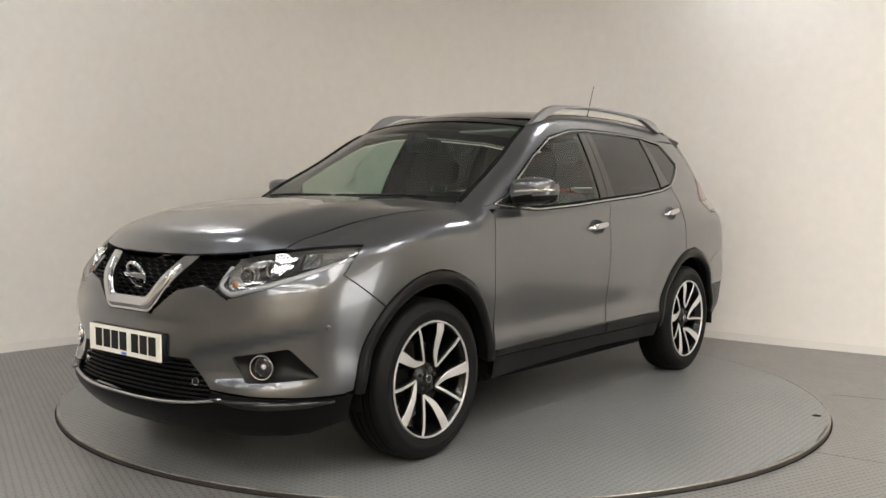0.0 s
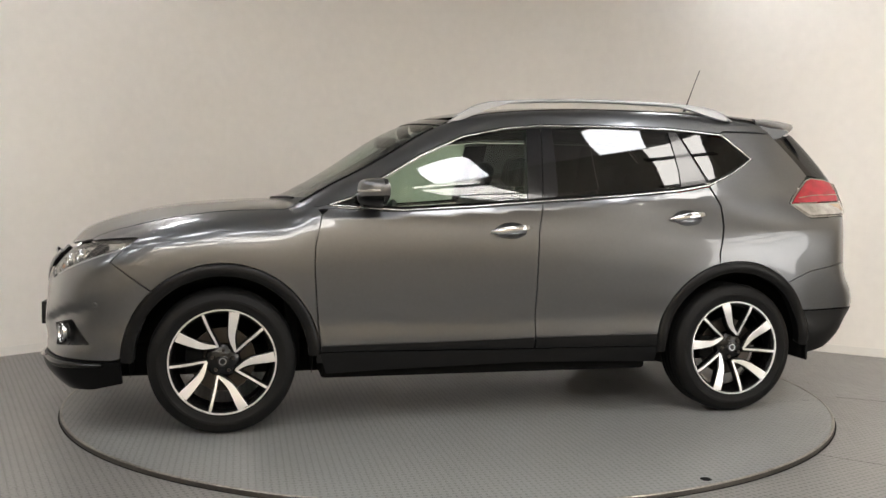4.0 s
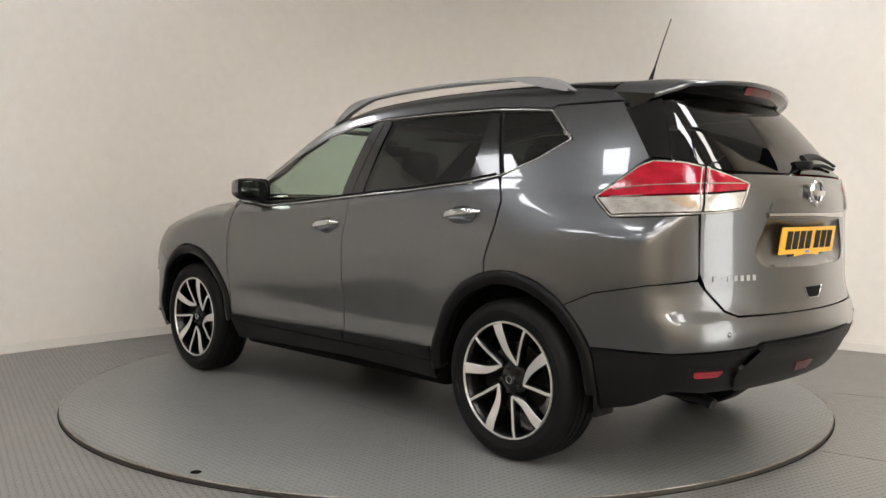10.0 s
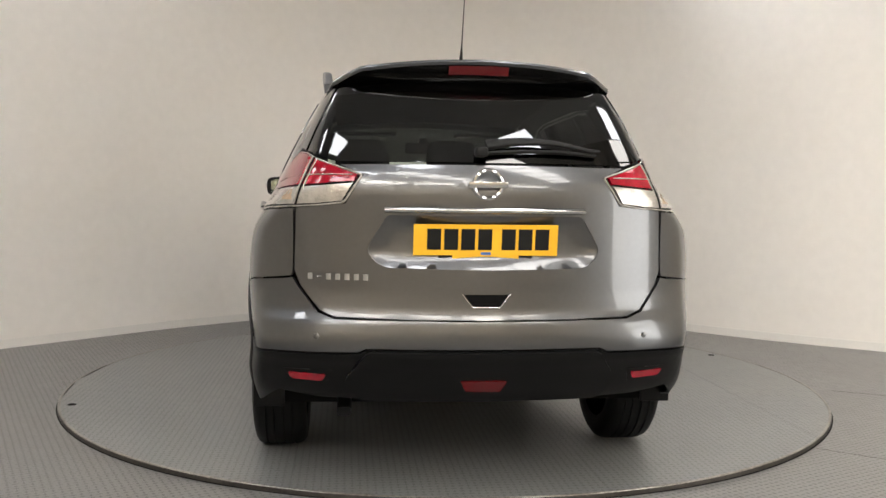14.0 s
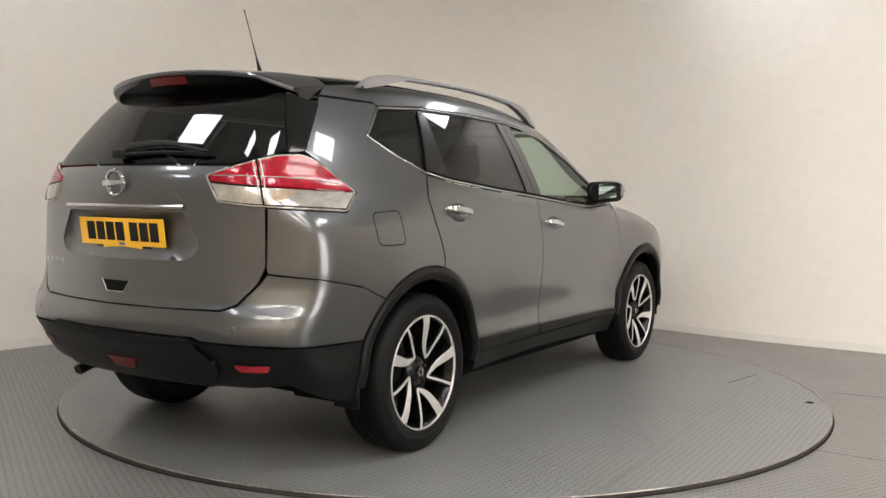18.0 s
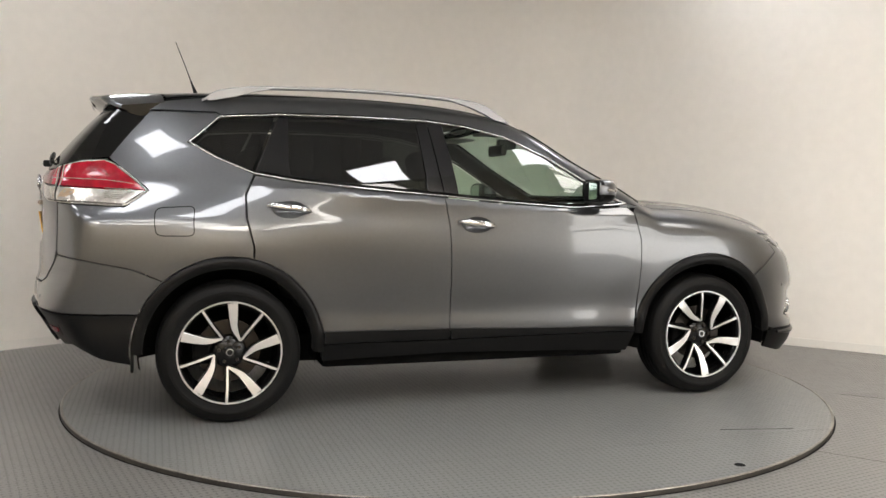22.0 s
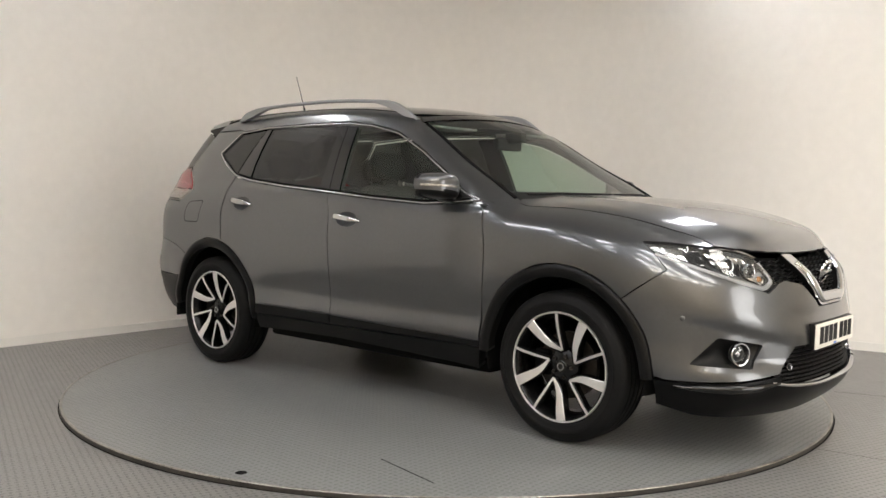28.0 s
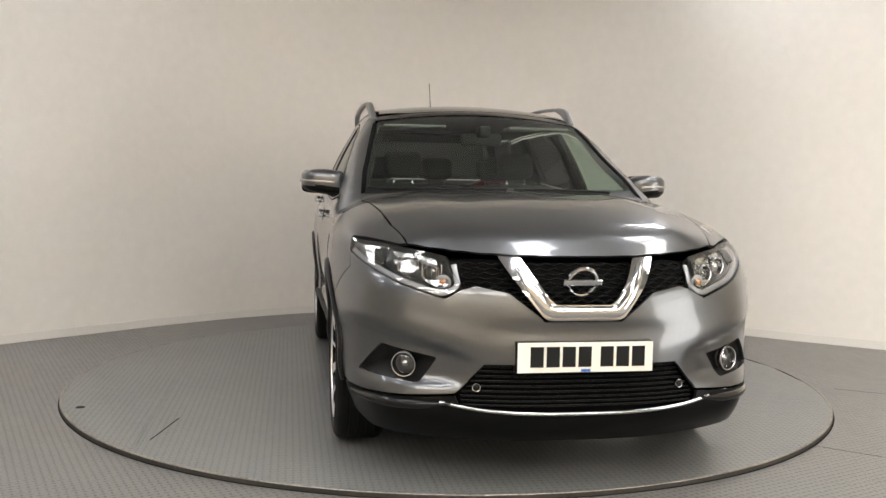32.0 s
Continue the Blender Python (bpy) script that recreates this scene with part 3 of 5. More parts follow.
def panel(name, outline, mode, material, parent, label="", r=0.0, gap=0.0025, off=0.0, thick=0.014, step=0.03, holes=(), sides=(1, -1), dish=0.0):
    """A panel cut out of the skin along an outline (points on the skin), with folded edges; one for each side given."""
    poly = flat(np.concatenate(outline) if isinstance(outline, list) else outline, mode)
    if r:
        poly = rounded(poly, r)
    poly = dense(poly, step)
    if gap:
        poly = shrink(poly, gap)
    loops = [poly]
    for h in holes:
        q = flat(np.concatenate(h) if isinstance(h, list) else h, mode)
        loops.append(dense(rounded(q, 0.012), step))
    lo, hi = poly.min(0), poly.max(0)
    gx, gy = np.meshgrid(np.arange(lo[0] + step / 2, hi[0], step), np.arange(lo[1] + step / 2, hi[1], step))
    grid = np.stack([gx.ravel(), gy.ravel()], 1)
    ok = inside(grid, poly)
    for h in loops[1:]:
        ok &= ~inside(grid, h)
    grid = grid[ok]
    allb = np.concatenate(loops)
    if len(grid):
        dd = np.sqrt(((grid[:, None] - allb[None]) ** 2).sum(2)).min(1)
        grid = grid[dd > step * 0.45]
    pts = np.concatenate([allb, grid]) if len(grid) else allb
    edges, k = [], 0
    for l in loops:
        edges += [(k + i, k + (i + 1) % len(l)) for i in range(len(l))]
        k += len(l)
    res = delaunay_2d_cdt([Vector(p) for p in pts], edges, [], 0, 1e-6)
    v2 = np.array([tuple(v) for v in res[0]])
    tri = np.array([f for f in res[2] if len(f) == 3])
    cen = v2[tri].mean(1)
    ok = inside(cen, poly)
    for h in loops[1:]:
        ok &= ~inside(cen, h)
    tri = tri[ok]
    p = lay(v2, mode)
    n = grad(p)
    # wind the faces outwards
    a, b, c = p[tri[:, 0]], p[tri[:, 1]], p[tri[:, 2]]
    fl = (np.cross(b - a, c - a) * n[tri[:, 0]]).sum(1) < 0
    tri[fl] = tri[fl][:, ::-1]
    depth, n_out = off, True
    if dish:   # sunk towards its middle
        bd = np.sqrt(((v2[:, None] - allb[None]) ** 2).sum(2)).min(1)
        n_out = False
        depth = off - dish * np.clip(bd / 0.05, 0, 1)[:, None] ** 0.7
    p = p + n * depth
    # folded edge
    cnt = {}
    for t in tri:
        for i in range(3):
            e = (t[i], t[(i + 1) % 3])
            cnt[(min(e), max(e))] = cnt.get((min(e), max(e)), []) + [e]
    rim = [e[0] for e in cnt.values() if len(e) == 1]
    N = len(p)
    used = sorted({i for e in rim for i in e})
    m1 = {i: N + j for j, i in enumerate(used)}
    m2 = {i: N + len(used) + j for j, i in enumerate(used)}
    V = np.concatenate([p, p[used], p[used] - n[used] * thick])
    NN = np.concatenate([n, np.zeros((2 * len(used), 3))])
    F = [tuple(t) for t in tri] + [(m1[b], m1[a], m2[a], m2[b]) for a, b in rim]
    made = []
    for s in sides:
        vv, nn, ff = V * (1, s, 1), NN * (1, s, 1), F
        if s < 0:
            ff = [f[::-1] for f in F]
        made.append(obj(name, vv, ff, material, parent, label, normals=nn if n_out else None, sharp=60))
    return made


def ribbon(name, path, mode, width, height, material, parent, label="", closed=False, r=0.02, off=0.0, step=0.02, sides=(1, -1), widths=None):
    """A raised bead along a line on the skin."""
    q = flat(np.concatenate(path) if isinstance(path, list) else path, mode)
    if r:
        q = rounded(q, r, closed)
    q = dense(q, step, closed)
    p = lay(q, mode)
    n = grad(p)
    t = (np.roll(p, -1, 0) - np.roll(p, 1, 0)) if closed else np.gradient(p, axis=0)
    t /= np.linalg.norm(t, axis=1)[:, None] + 1e-12
    b = np.cross(n, t)
    w = np.full(len(p), width) if widths is None else pch(np.linspace(0, 1, len(p)), np.linspace(0, 1, len(widths)), widths)
    prof = ((-0.5, -0.6), (-0.5, 0.35), (-0.32, 0.85), (0, 1.0), (0.32, 0.85), (0.5, 0.35), (0.5, -0.6))
    V = np.stack([p + b * (w * s)[:, None] + n * (h * height + off) for s, h in prof], 1).reshape(-1, 3)
    k, m = len(prof), len(p)
    F = []
    for i in range(m if closed else m - 1):
        j = (i + 1) % m
        F += [(i * k + a, i * k + a + 1, j * k + a + 1, j * k + a) for a in range(k - 1)]
    if not closed:
        F += [tuple(range(k))[::-1], tuple((m - 1) * k + a for a in range(k))]
    made = []
    for s in sides:
        made.append(obj(name, V * (1, s, 1), F if s < 0 else [f[::-1] for f in F], material, parent, label, sharp=50))
    return made


# ---- the car ----
car = thing("car", "grey metallic suv with black cladding and chrome trim on the turntable", "car")
HUBZ, HUBX = 0.360, 1.3525


def arch(ax, r, a0, a1, n=26, rz=1.0):
    """Points of the skin on the edge of a wheel arch, angles from the car's front over the top."""
    return sd(*[(ax + r * math.cos(radians(a)), HUBZ + rz * r * math.sin(radians(a))) for a in np.linspace(a0, a1, n)])


RA, RB = 0.462, 0.405      # outer and inner edge of the arch cladding
BELT = [(0.872, 1.100), (0.493, 1.083), (0.12, 1.105), (-0.245, 1.135), (-0.679, 1.167), (-1.037, 1.202), (-1.226, 1.233)]
CROWN = [(-1.537, 1.385), (-1.385, 1.522), (-1.092, 1.543), (-0.672, 1.546), (-0.297, 1.540), (-0.087, 1.518), (0.147, 1.465), (0.383, 1.355), (0.582, 1.238), (0.723, 1.145)]


def belt_z(x):
    q = BELT[::-1]
    return float(np.interp(x, [a for a, _ in q], [b for _, b in q]))


def crown_z(x):
    q = CROWN + [BELT[0]]
    return float(np.interp(x, [a for a, _ in q], [b for _, b in q]))


# doors below the windows
FD_FRONT = [(0.845, 1.088), (0.880, 1.060), (0.915, 0.90), (0.916, 0.77), (0.905, 0.60), (0.885, 0.40)]
FD_REAR = [(-0.217, 0.42), (-0.214, 0.55), (-0.217, 0.77), (-0.224, 0.97), (-0.242, 1.08), (-0.250, belt_z(-0.25) - 0.008)]
RD_REAR = [(-1.226, belt_z(-1.22) - 0.010), (-1.272, 1.123), (-1.270, 1.012), (-1.235, 0.86)]
top_f = [(x, belt_z(x) - 0.008) for x in np.linspace(-0.25, 0.80, 12)]
top_r = [(x, belt_z(x) - 0.008) for x in np.linspace(-0.25, -1.21, 12)]
HAND_F, HAND_R = (-0.074, 0.984), (-1.063, 1.056)


def oval(c, a, b, tilt=0.0, n=20):
    return sd(*[(c[0] + a * math.cos(t), c[1] + b * math.sin(t) - tilt * math.cos(t)) for t in np.linspace(0, 2 * math.pi, n, endpoint=False)])


panel("front_door", [sd(*FD_FRONT), sd(*FD_REAR), sd(*top_f)], "side", PAINT, car, holes=[oval(HAND_F, 0.086, 0.043)], step=0.016)
rear_arc = arch(-HUBX, RA + 0.003, 76, 10, 22)
panel("rear_door", [sd(*FD_REAR), sd(*top_r), sd(*RD_REAR), rear_arc, sd((-0.885, 0.42))], "side", PAINT, car, holes=[oval(HAND_R, 0.086, 0.043)], step=0.016)

# flank of the roof: windscreen pillar and cant rail, up to the roof's side joint
PILLAR = [(1.02, 0.735), (0.86, 0.715), (0.62, 0.668), (0.36, 0.615), (0.20, 0.585)]
DITCH = [(0.0, 0.565), (-0.6, 0.56), (-1.2, 0.555), (-1.50, 0.550), (-1.645, 0.548)]
crown_pts = [(x, crown_z(x) + 0.009) for x in (-1.385, -1.24, -1.092, -0.88, -0.672, -0.48, -0.297, -0.18, -0.087, 0.03, 0.147, 0.27, 0.383, 0.48, 0.582, 0.66, 0.723)]
panel("cant_rail", [tp(*PILLAR), tp(*DITCH), sd((-1.66, 1.595), (-1.725, 1.545), (-1.40, 1.545)), sd(*crown_pts), sd((0.83, 1.112), (0.90, 1.095))], "up", PAINT, car, step=0.025)
# roof
panel("roof", [tp(*[(x, y - 0.012) for x, y in DITCH[::-1]]), tp((0.10, 0.565), (0.22, 0.4), (0.265, 0.2), (0.275, 0.0), (0.265, -0.2), (0.22, -0.4), (0.10, -0.565)),
               tp(*[(x, -y + 0.012) for x, y in DITCH]), tp((-1.68, -0.4), (-1.72, -0.2), (-1.735, 0), (-1.72, 0.2), (-1.68, 0.4))], "up", GLOSSB, car, "dark panoramic glass roof", sides=(1,), step=0.04)
ribbon("roof_joint", tp(*[(0.16, 0.572)], *[(x, y - 0.004) for x, y in DITCH]), "up", 0.012, 0.004, SEAMB, car, off=-0.002)
# front edge of the roof above the windscreen
panel("windscreen_header", [tp(*[(0.355 - 0.13 * (y / 0.65) ** 2, y) for y in np.linspace(-0.6, 0.6, 13)]), tp(*[(0.28 - 0.13 * (y / 0.65) ** 2, y) for y in np.linspace(0.56, -0.56, 13)])], "top", GLOSSB, car, sides=(1,), gap=0.001)
panel("windscreen", [tp(*[(1.09 - 0.13 * (y / 0.65) ** 2, y) for y in np.linspace(-0.70, 0.70, 17)]), tp((0.78, 0.69), (0.52, 0.642), (0.30, 0.60)),
                     tp(*[(0.36 - 0.13 * (y / 0.65) ** 2, y) for y in np.linspace(0.58, -0.58, 13)]), tp((0.30, -0.60), (0.52, -0.642), (0.78, -0.69))], "top", GLASS_W, car, "clear laminated windscreen", sides=(1,), off=-0.004, gap=0.0, thick=0.004, step=0.04)
ribbon("screen_seal", tp((0.98, 0.722), (0.78, 0.70), (0.52, 0.650), (0.28, 0.602)), "top", 0.022, 0.005, SEAMB, car)
panel("cowl", [tp(*[(1.138 - 0.12 * (y / 0.65) ** 2, y) for y in np.linspace(-0.72, 0.72, 15)]), tp(*[(1.07 - 0.13 * (y / 0.65) ** 2, y) for y in np.linspace(0.70, -0.70, 15)])], "top", CLAD, car, "black plastic scuttle", sides=(1,), off=-0.006)

# bonnet and front wings
LIP = [(0.0, 0.888), (0.12, 0.888), (0.25, 0.890), (0.37, 0.896), (0.47, 0.903), (0.56, 0.913), (0.63, 0.925)]
HOOD_SIDE = [(1.80, 0.672), (1.6, 0.692), (1.4, 0.712), (1.2, 0.728), (1.06, 0.735), (1.005, 0.735)]
hx, hy = fr(LIP[-1])[0][:2]
HOOD_SIDE = [(hx + (1.80 - hx) * k / 8, hy + (0.672 - hy) * k / 8) for k in range(1, 8)] + HOOD_SIDE
hood_l = [fr(*LIP), tp(*HOOD_SIDE)]
hood_half = np.concatenate(hood_l)
panel("bonnet", [hood_half, tp(*[(1.140 - 0.12 * (y / 0.65) ** 2, y) for y in np.linspace(0.70, -0.70, 15)]), mir(hood_half)], "top", PAINT, car, sides=(1,), step=0.03)
# headlight outline
HL = [sd((1.735, 0.938)), fr((0.73, 0.930), (0.66, 0.916), (0.56, 0.900), (0.495, 0.886)), fr((0.452, 0.772), (0.515, 0.738)), fr((0.66, 0.785), (0.75, 0.830)), sd((1.80, 0.892))]
SEAM = [(1.86 - 0.1845 * k / 7, 0.828 - 0.134 * k / 7) for k in range(7)]
panel("front_wing", [sd(*FD_FRONT[1:5]), arch(HUBX, RA + 0.003, 168, 46, 30), sd(*SEAM[::-1]), sd((1.80, 0.894), (1.735, 0.942)),
                     fr((0.73, 0.934), (0.66, 0.921), (0.63, 0.925)), tp(*HOOD_SIDE), tp((0.985, 0.742)), sd((0.905, 1.094))], "roll", PAINT, car, step=0.017)
panel("pillar_foot", [sd((0.80, 1.092), (0.90, 1.084)), tp((1.05, 0.745), (1.03, 0.715), (0.90, 0.705)), sd((0.80, 1.135))], "roll", PAINT, car, off=-0.004, gap=0)
# front bumper
PB = 0.365
bump_l = [fr((0.0, 0.655), (0.15, 0.655), (0.165, 0.672), (0.28, 0.760), (0.40, 0.783), (0.450, 0.768)), fr((0.515, 0.732), (0.66, 0.779), (0.75, 0.824)), sd((1.80, 0.890), *SEAM),
          arch(HUBX, RA + 0.003, 46, 2, 16), sd((1.86, PB), (1.98, PB)), fr((0.66, PB + 0.005), (0.56, PB + 0.012), (0.475, 0.385), (0.372, 0.495), (0.0, 0.497))]
bump_half = np.concatenate(bump_l)
FOG = fr((0.815, 0.438), (0.735, 0.552), (0.535, 0.512), (0.605, 0.415))
panel("front_bumper", [bump_half, mir(bump_half)[1:-1]], "front", PAINT, car, sides=(1,), holes=[FOG, mir(FOG)], gap=0.002, step=0.02)
panel("fog_recess", FOG, "front", CLAD, car, r=0.012, gap=-0.004, off=-0.012, dish=0.03, step=0.02)
# black lower chin and grille openings behind the bumper
panel("lower_grille", [fr((0.0, 0.499), (0.37, 0.499), (0.47, 0.392), (0.455, 0.345), (0.3, 0.325), (0.0, 0.318)), mir(fr((0.37, 0.499), (0.47, 0.392), (0.455, 0.345), (0.3, 0.325)))], "front", DARK, car, sides=(1,), gap=-0.004, off=-0.035, thick=0.02)
chin_l = [fr((0.0, 0.312), (0.3, 0.318), (0.46, 0.342), (0.475, 0.380), (0.56, PB + 0.007), (0.66, PB)), sd((1.98, PB - 0.004), (1.815, PB - 0.004)), sd((1.81, 0.25), (1.95, 0.215)), fr((0.55, 0.200), (0.3, 0.192), (0.0, 0.190))]
chin_half = np.concatenate(chin_l)
panel("chin_spoiler", [chin_half, mir(chin_half)[1:-1]], "front", CHINB, car, "black chin spoiler", sides=(1,), off=0.002)
ribbon("chin_ledge", [fr((0.49, 0.350), (0.60, 0.338), (0.70, 0.336)), sd((2.00, 0.338), (1.90, 0.344))], "front", 0.030, 0.014, GLOSSB, car, "gloss black ledge of the chin", off=0.0, widths=(0.012, 0.034, 0.036, 0.030, 0.014))
ribbon("chrome_lip", fr(*[(y, 0.318 + 0.10 * (abs(y) / 0.53) ** 3 * 0.35) for y in np.linspace(-0.53, 0.53, 23)]), "front", 0.015, 0.012, TRIM_CHROME, car, "chrome strip under the lower grille", sides=(1,))
for z in np.linspace(0.345, 0.485, 9):
    w = 0.46 - max(0, z - 0.39) * 0.85
    ribbon("grille_bar", fr(*[(y, z) for y in np.linspace(-w, w, 15)]), "front", 0.006, 0.006, CLAD, car, sides=(1,), off=-0.022, r=0)
# upper grille
gr = np.concatenate([fr((0.0, 0.884), (0.25, 0.886), (0.40, 0.893), (0.487, 0.884), (0.448, 0.785), (0.40, 0.783), (0.28, 0.760), (0.165, 0.672), (0.0, 0.660))])
panel("upper_grille", [gr, mir(gr)[1:-1]], "front", DARK, car, sides=(1,), off=-0.045, gap=-0.006, thick=0.03)
for i, z in enumerate(np.linspace(0.70, 0.872, 11)):
    w = 0.175 + (z - 0.672) * 1.15 if z < 0.76 else 0.445
    ys = np.linspace(-w, w, 61)
    ribbon("grille_bar", fr(*[(y, z + 0.004 * math.cos(y / 0.03 * math.pi + i * math.pi)) for y in ys]), "front", 0.005, 0.006, CLAD, car, sides=(1,), off=-0.026, r=0)
vee = [fr((0.308, 0.885)), fr((0.158, 0.672), (0.135, 0.660), (-0.135, 0.660), (-0.158, 0.672)), fr((-0.308, 0.885), (-0.222, 0.880), (-0.130, 0.735), (-0.105, 0.716), (0.105, 0.716), (0.130, 0.735), (0.222, 0.880))]
panel("vee_base", vee, "front", DARK, car, sides=(1,), off=0.001, thick=0.045, gap=0.004, r=0.008, step=0.02)
panel("chrome_vee", vee, "front", CHROME, car, "chrome v-shaped grille surround", sides=(1,), off=0.008, thick=0.004, gap=0.0, r=0.008, step=0.02)
ribbon("vee_ridge", fr((0.240, 0.846), (0.143, 0.703), (0.118, 0.690), (-0.118, 0.690), (-0.143, 0.703), (-0.240, 0.846)), "front", 0.045, 0.012, CHROME, car, sides=(1,), off=0.007, r=0.02, step=0.012, widths=(0.030, 0.048, 0.046, 0.042, 0.046, 0.048, 0.030))


def badge(m, s, parent):
    """A plain chrome ring with a bar across."""
    vs, fs = lathe([(0.040 * s, 0), (0.042 * s, 0.008), (0.047 * s, 0.011), (0.053 * s, 0.008), (0.055 * s, 0)], 36)
    bm = bmesh.new()
    vv = [bm.verts.new(m @ Vector((x, y, z))) for x, y, z in vs]
    for f in fs:
        bm.faces.new([vv[i] for i in f])
    box_bm(-0.066 * s, 0.066 * s, 0.001, 0.013, -0.011 * s, 0.011 * s, 0.003, m=m, bm=bm)
    return part("badge", bm, CHROME, parent, "round chrome badge with a cross bar")


badge(pose(2.222, 0, 0.800, 0, 0, -90) @ pose(0, 0, 0, -22), 1.15, car)
badge(pose(-2.290, 0, 1.166, 0, 0, 90) @ pose(0, 0, 0, -6), 1.05, car)

# rear: quarter panels, tailgate, glass, bumper
GATE = [(0.683, 1.075), (0.683, 0.853), (0.660, 0.795), (0.590, 0.712), (0.534, 0.690)]
TL_OUT = [sd((-1.735, 1.140), (-1.885, 1.268), (-1.93, 1.285)), re((0.640, 1.278), (0.44, 1.197), (0.505, 1.098), (0.60, 1.087), (0.683, 1.082)), sd((-1.835, 1.066))]
panel("quarter_panel", [sd((-1.231, 1.228), (-1.276, 1.125), (-1.275, 1.012), (-1.240, 0.87)), arch(-HUBX, RA + 0.003, 76, 180 - 48, 20), sd((-1.80, 0.764), (-2.02, 0.808)), re((0.696, 0.828), (0.688, 0.836)), re((0.6855, 0.86), (0.6855, 1.076)),
                        sd((-1.838, 1.060), (-1.727, 1.140), (-1.882, 1.274), (-1.915, 1.300)), sd((-1.83, 1.41), (-1.755, 1.50), (-1.722, 1.541)), sd((-1.40, 1.541), (-1.385, 1.530), (-1.548, 1.385))], "rear", PAINT, car, step=0.018)
gate = np.concatenate([re((0.0, 1.236), (0.3, 1.236), (0.52, 1.234)), re((0.436, 1.197), (0.500, 1.094), (0.60, 1.083), (0.678, 1.078)), re(*GATE[1:]), re((0.3, 0.686), (0.0, 0.685))])
REC_L = [(0.352, 1.055), (0.406, 0.968), (0.420, 0.940), (0.418, 0.918), (0.404, 0.898), (0.378, 0.877), (0.345, 0.868)]
REC = re(*REC_L, (0.0, 0.862), *[(-y, z) for y, z in REC_L[::-1]])
panel("tailgate", [gate, mir(gate)[1:-1]], "rear", PAINT, car, sides=(1,), holes=[REC], gap=0.0005)
panel("plate_recess", REC, "rear", PAINT, car, sides=(1,), dish=0.024, off=-0.004, gap=-0.004, step=0.02, r=0.012)
panel("gate_brow", re((0.345, 1.092), (0.325, 1.128), (0.27, 1.138), (-0.27, 1.138), (-0.325, 1.128), (-0.345, 1.092)), "rear", PAINT, car, sides=(1,), off=0.0035, thick=0.008, gap=0, r=0.016, step=0.02)
ribbon("chrome_bar", re(*[(y, 1.074) for y in np.linspace(-0.36, 0.36, 15)]), "rear", 0.022, 0.018, CHROME, car, "chrome bar above the rear plate", sides=(1,), r=0)
RG = np.concatenate([re((0.0, 1.244), (0.3, 1.244), (0.53, 1.243), (0.635, 1.284), (0.665, 1.297), (0.615, 1.42), (0.56, 1.535), (0.3, 1.56), (0.0, 1.565))])
panel("rear_window", [RG, mir(RG)[1:-1]], "rear", GLASS_R, car, "dark privacy glass of the tailgate", sides=(1,), off=-0.003, thick=0.004, gap=0.002, step=0.035)
panel("rear_pillar_cover", [re((0.648, 1.292)), sd((-1.905, 1.302)), sd((-1.82, 1.415), (-1.745, 1.505)), re((0.535, 1.545), (0.595, 1.42))], "rear", GLOSSB, car, gap=0.001, off=0.001)
rb = np.concatenate([re((0.0, 0.681), (0.534, 0.684), (0.597, 0.706), (0.668, 0.792), (0.690, 0.826), (0.70, 0.824)), sd((-2.02, 0.808), (-1.80, 0.764)), arch(-HUBX, RA + 0.003, 180 - 48, 180 - 24, 14),
                     sd((-1.95, 0.552)), re((0.76, 0.560), (0.685, 0.562), (0.45, 0.566), (0.425, 0.580), (0.0, 0.580))])
panel("rear_bumper", [rb, mir(rb)[1:-1]], "rear", PAINT, car, sides=(1,), gap=0.002, step=0.02)
rl = np.concatenate([re((0.0, 0.578), (0.42, 0.578), (0.447, 0.563), (0.685, 0.558), (0.76, 0.556)), sd((-1.95, 0.548)), arch(-HUBX, RA + 0.003, 180 - 24, 182, 12), sd((-1.80, 0.30), (-1.95, 0.335)), re((0.74, 0.40), (0.6, 0.38), (0.3, 0.368), (0.0, 0.366))])
panel("rear_skirt", [rl, mir(rl)[1:-1]], "rear", CLAD, car, "black grained plastic rear skirt", sides=(1,), off=0.003)

# wheel arch and sill cladding
for ax, a0, a1 in ((HUBX, 178, 0), (-HUBX, 180, -2)):
    outer, inner = arch(ax, RA, a0, a1, 40), arch(ax, RB, a1, a0, 40)
    panel("arch_trim", [outer, inner], "side", ARCHB, car, off=0.002, thick=0.05, gap=0.0, step=0.02)
    ribbon("arch_bead", arch(ax, (RA + RB) / 2 + 0.002, a0, a1, 48), "side", RA - RB - 0.002, 0.016, ARCHB, car, off=0.0, r=0)
panel("sill_trim", [sd((0.895, 0.385), (0.86, 0.270), (0.4, 0.285), (-0.2, 0.300), (-0.895, 0.285), (-0.905, 0.375), (-0.2, 0.375))], "side", CLAD, car, off=0.004, thick=0.05)
panel("door_trim", [sd((0.885, 0.418), (0.892, 0.388), (-0.21, 0.379), (-0.21, 0.437), (0.3, 0.425))], "side", CLAD, car, off=0.010)
panel("door_trim", [sd((-0.217, 0.437), (-0.217, 0.379), (-0.893, 0.378), (-0.887, 0.443))], "side", CLAD, car, off=0.010)

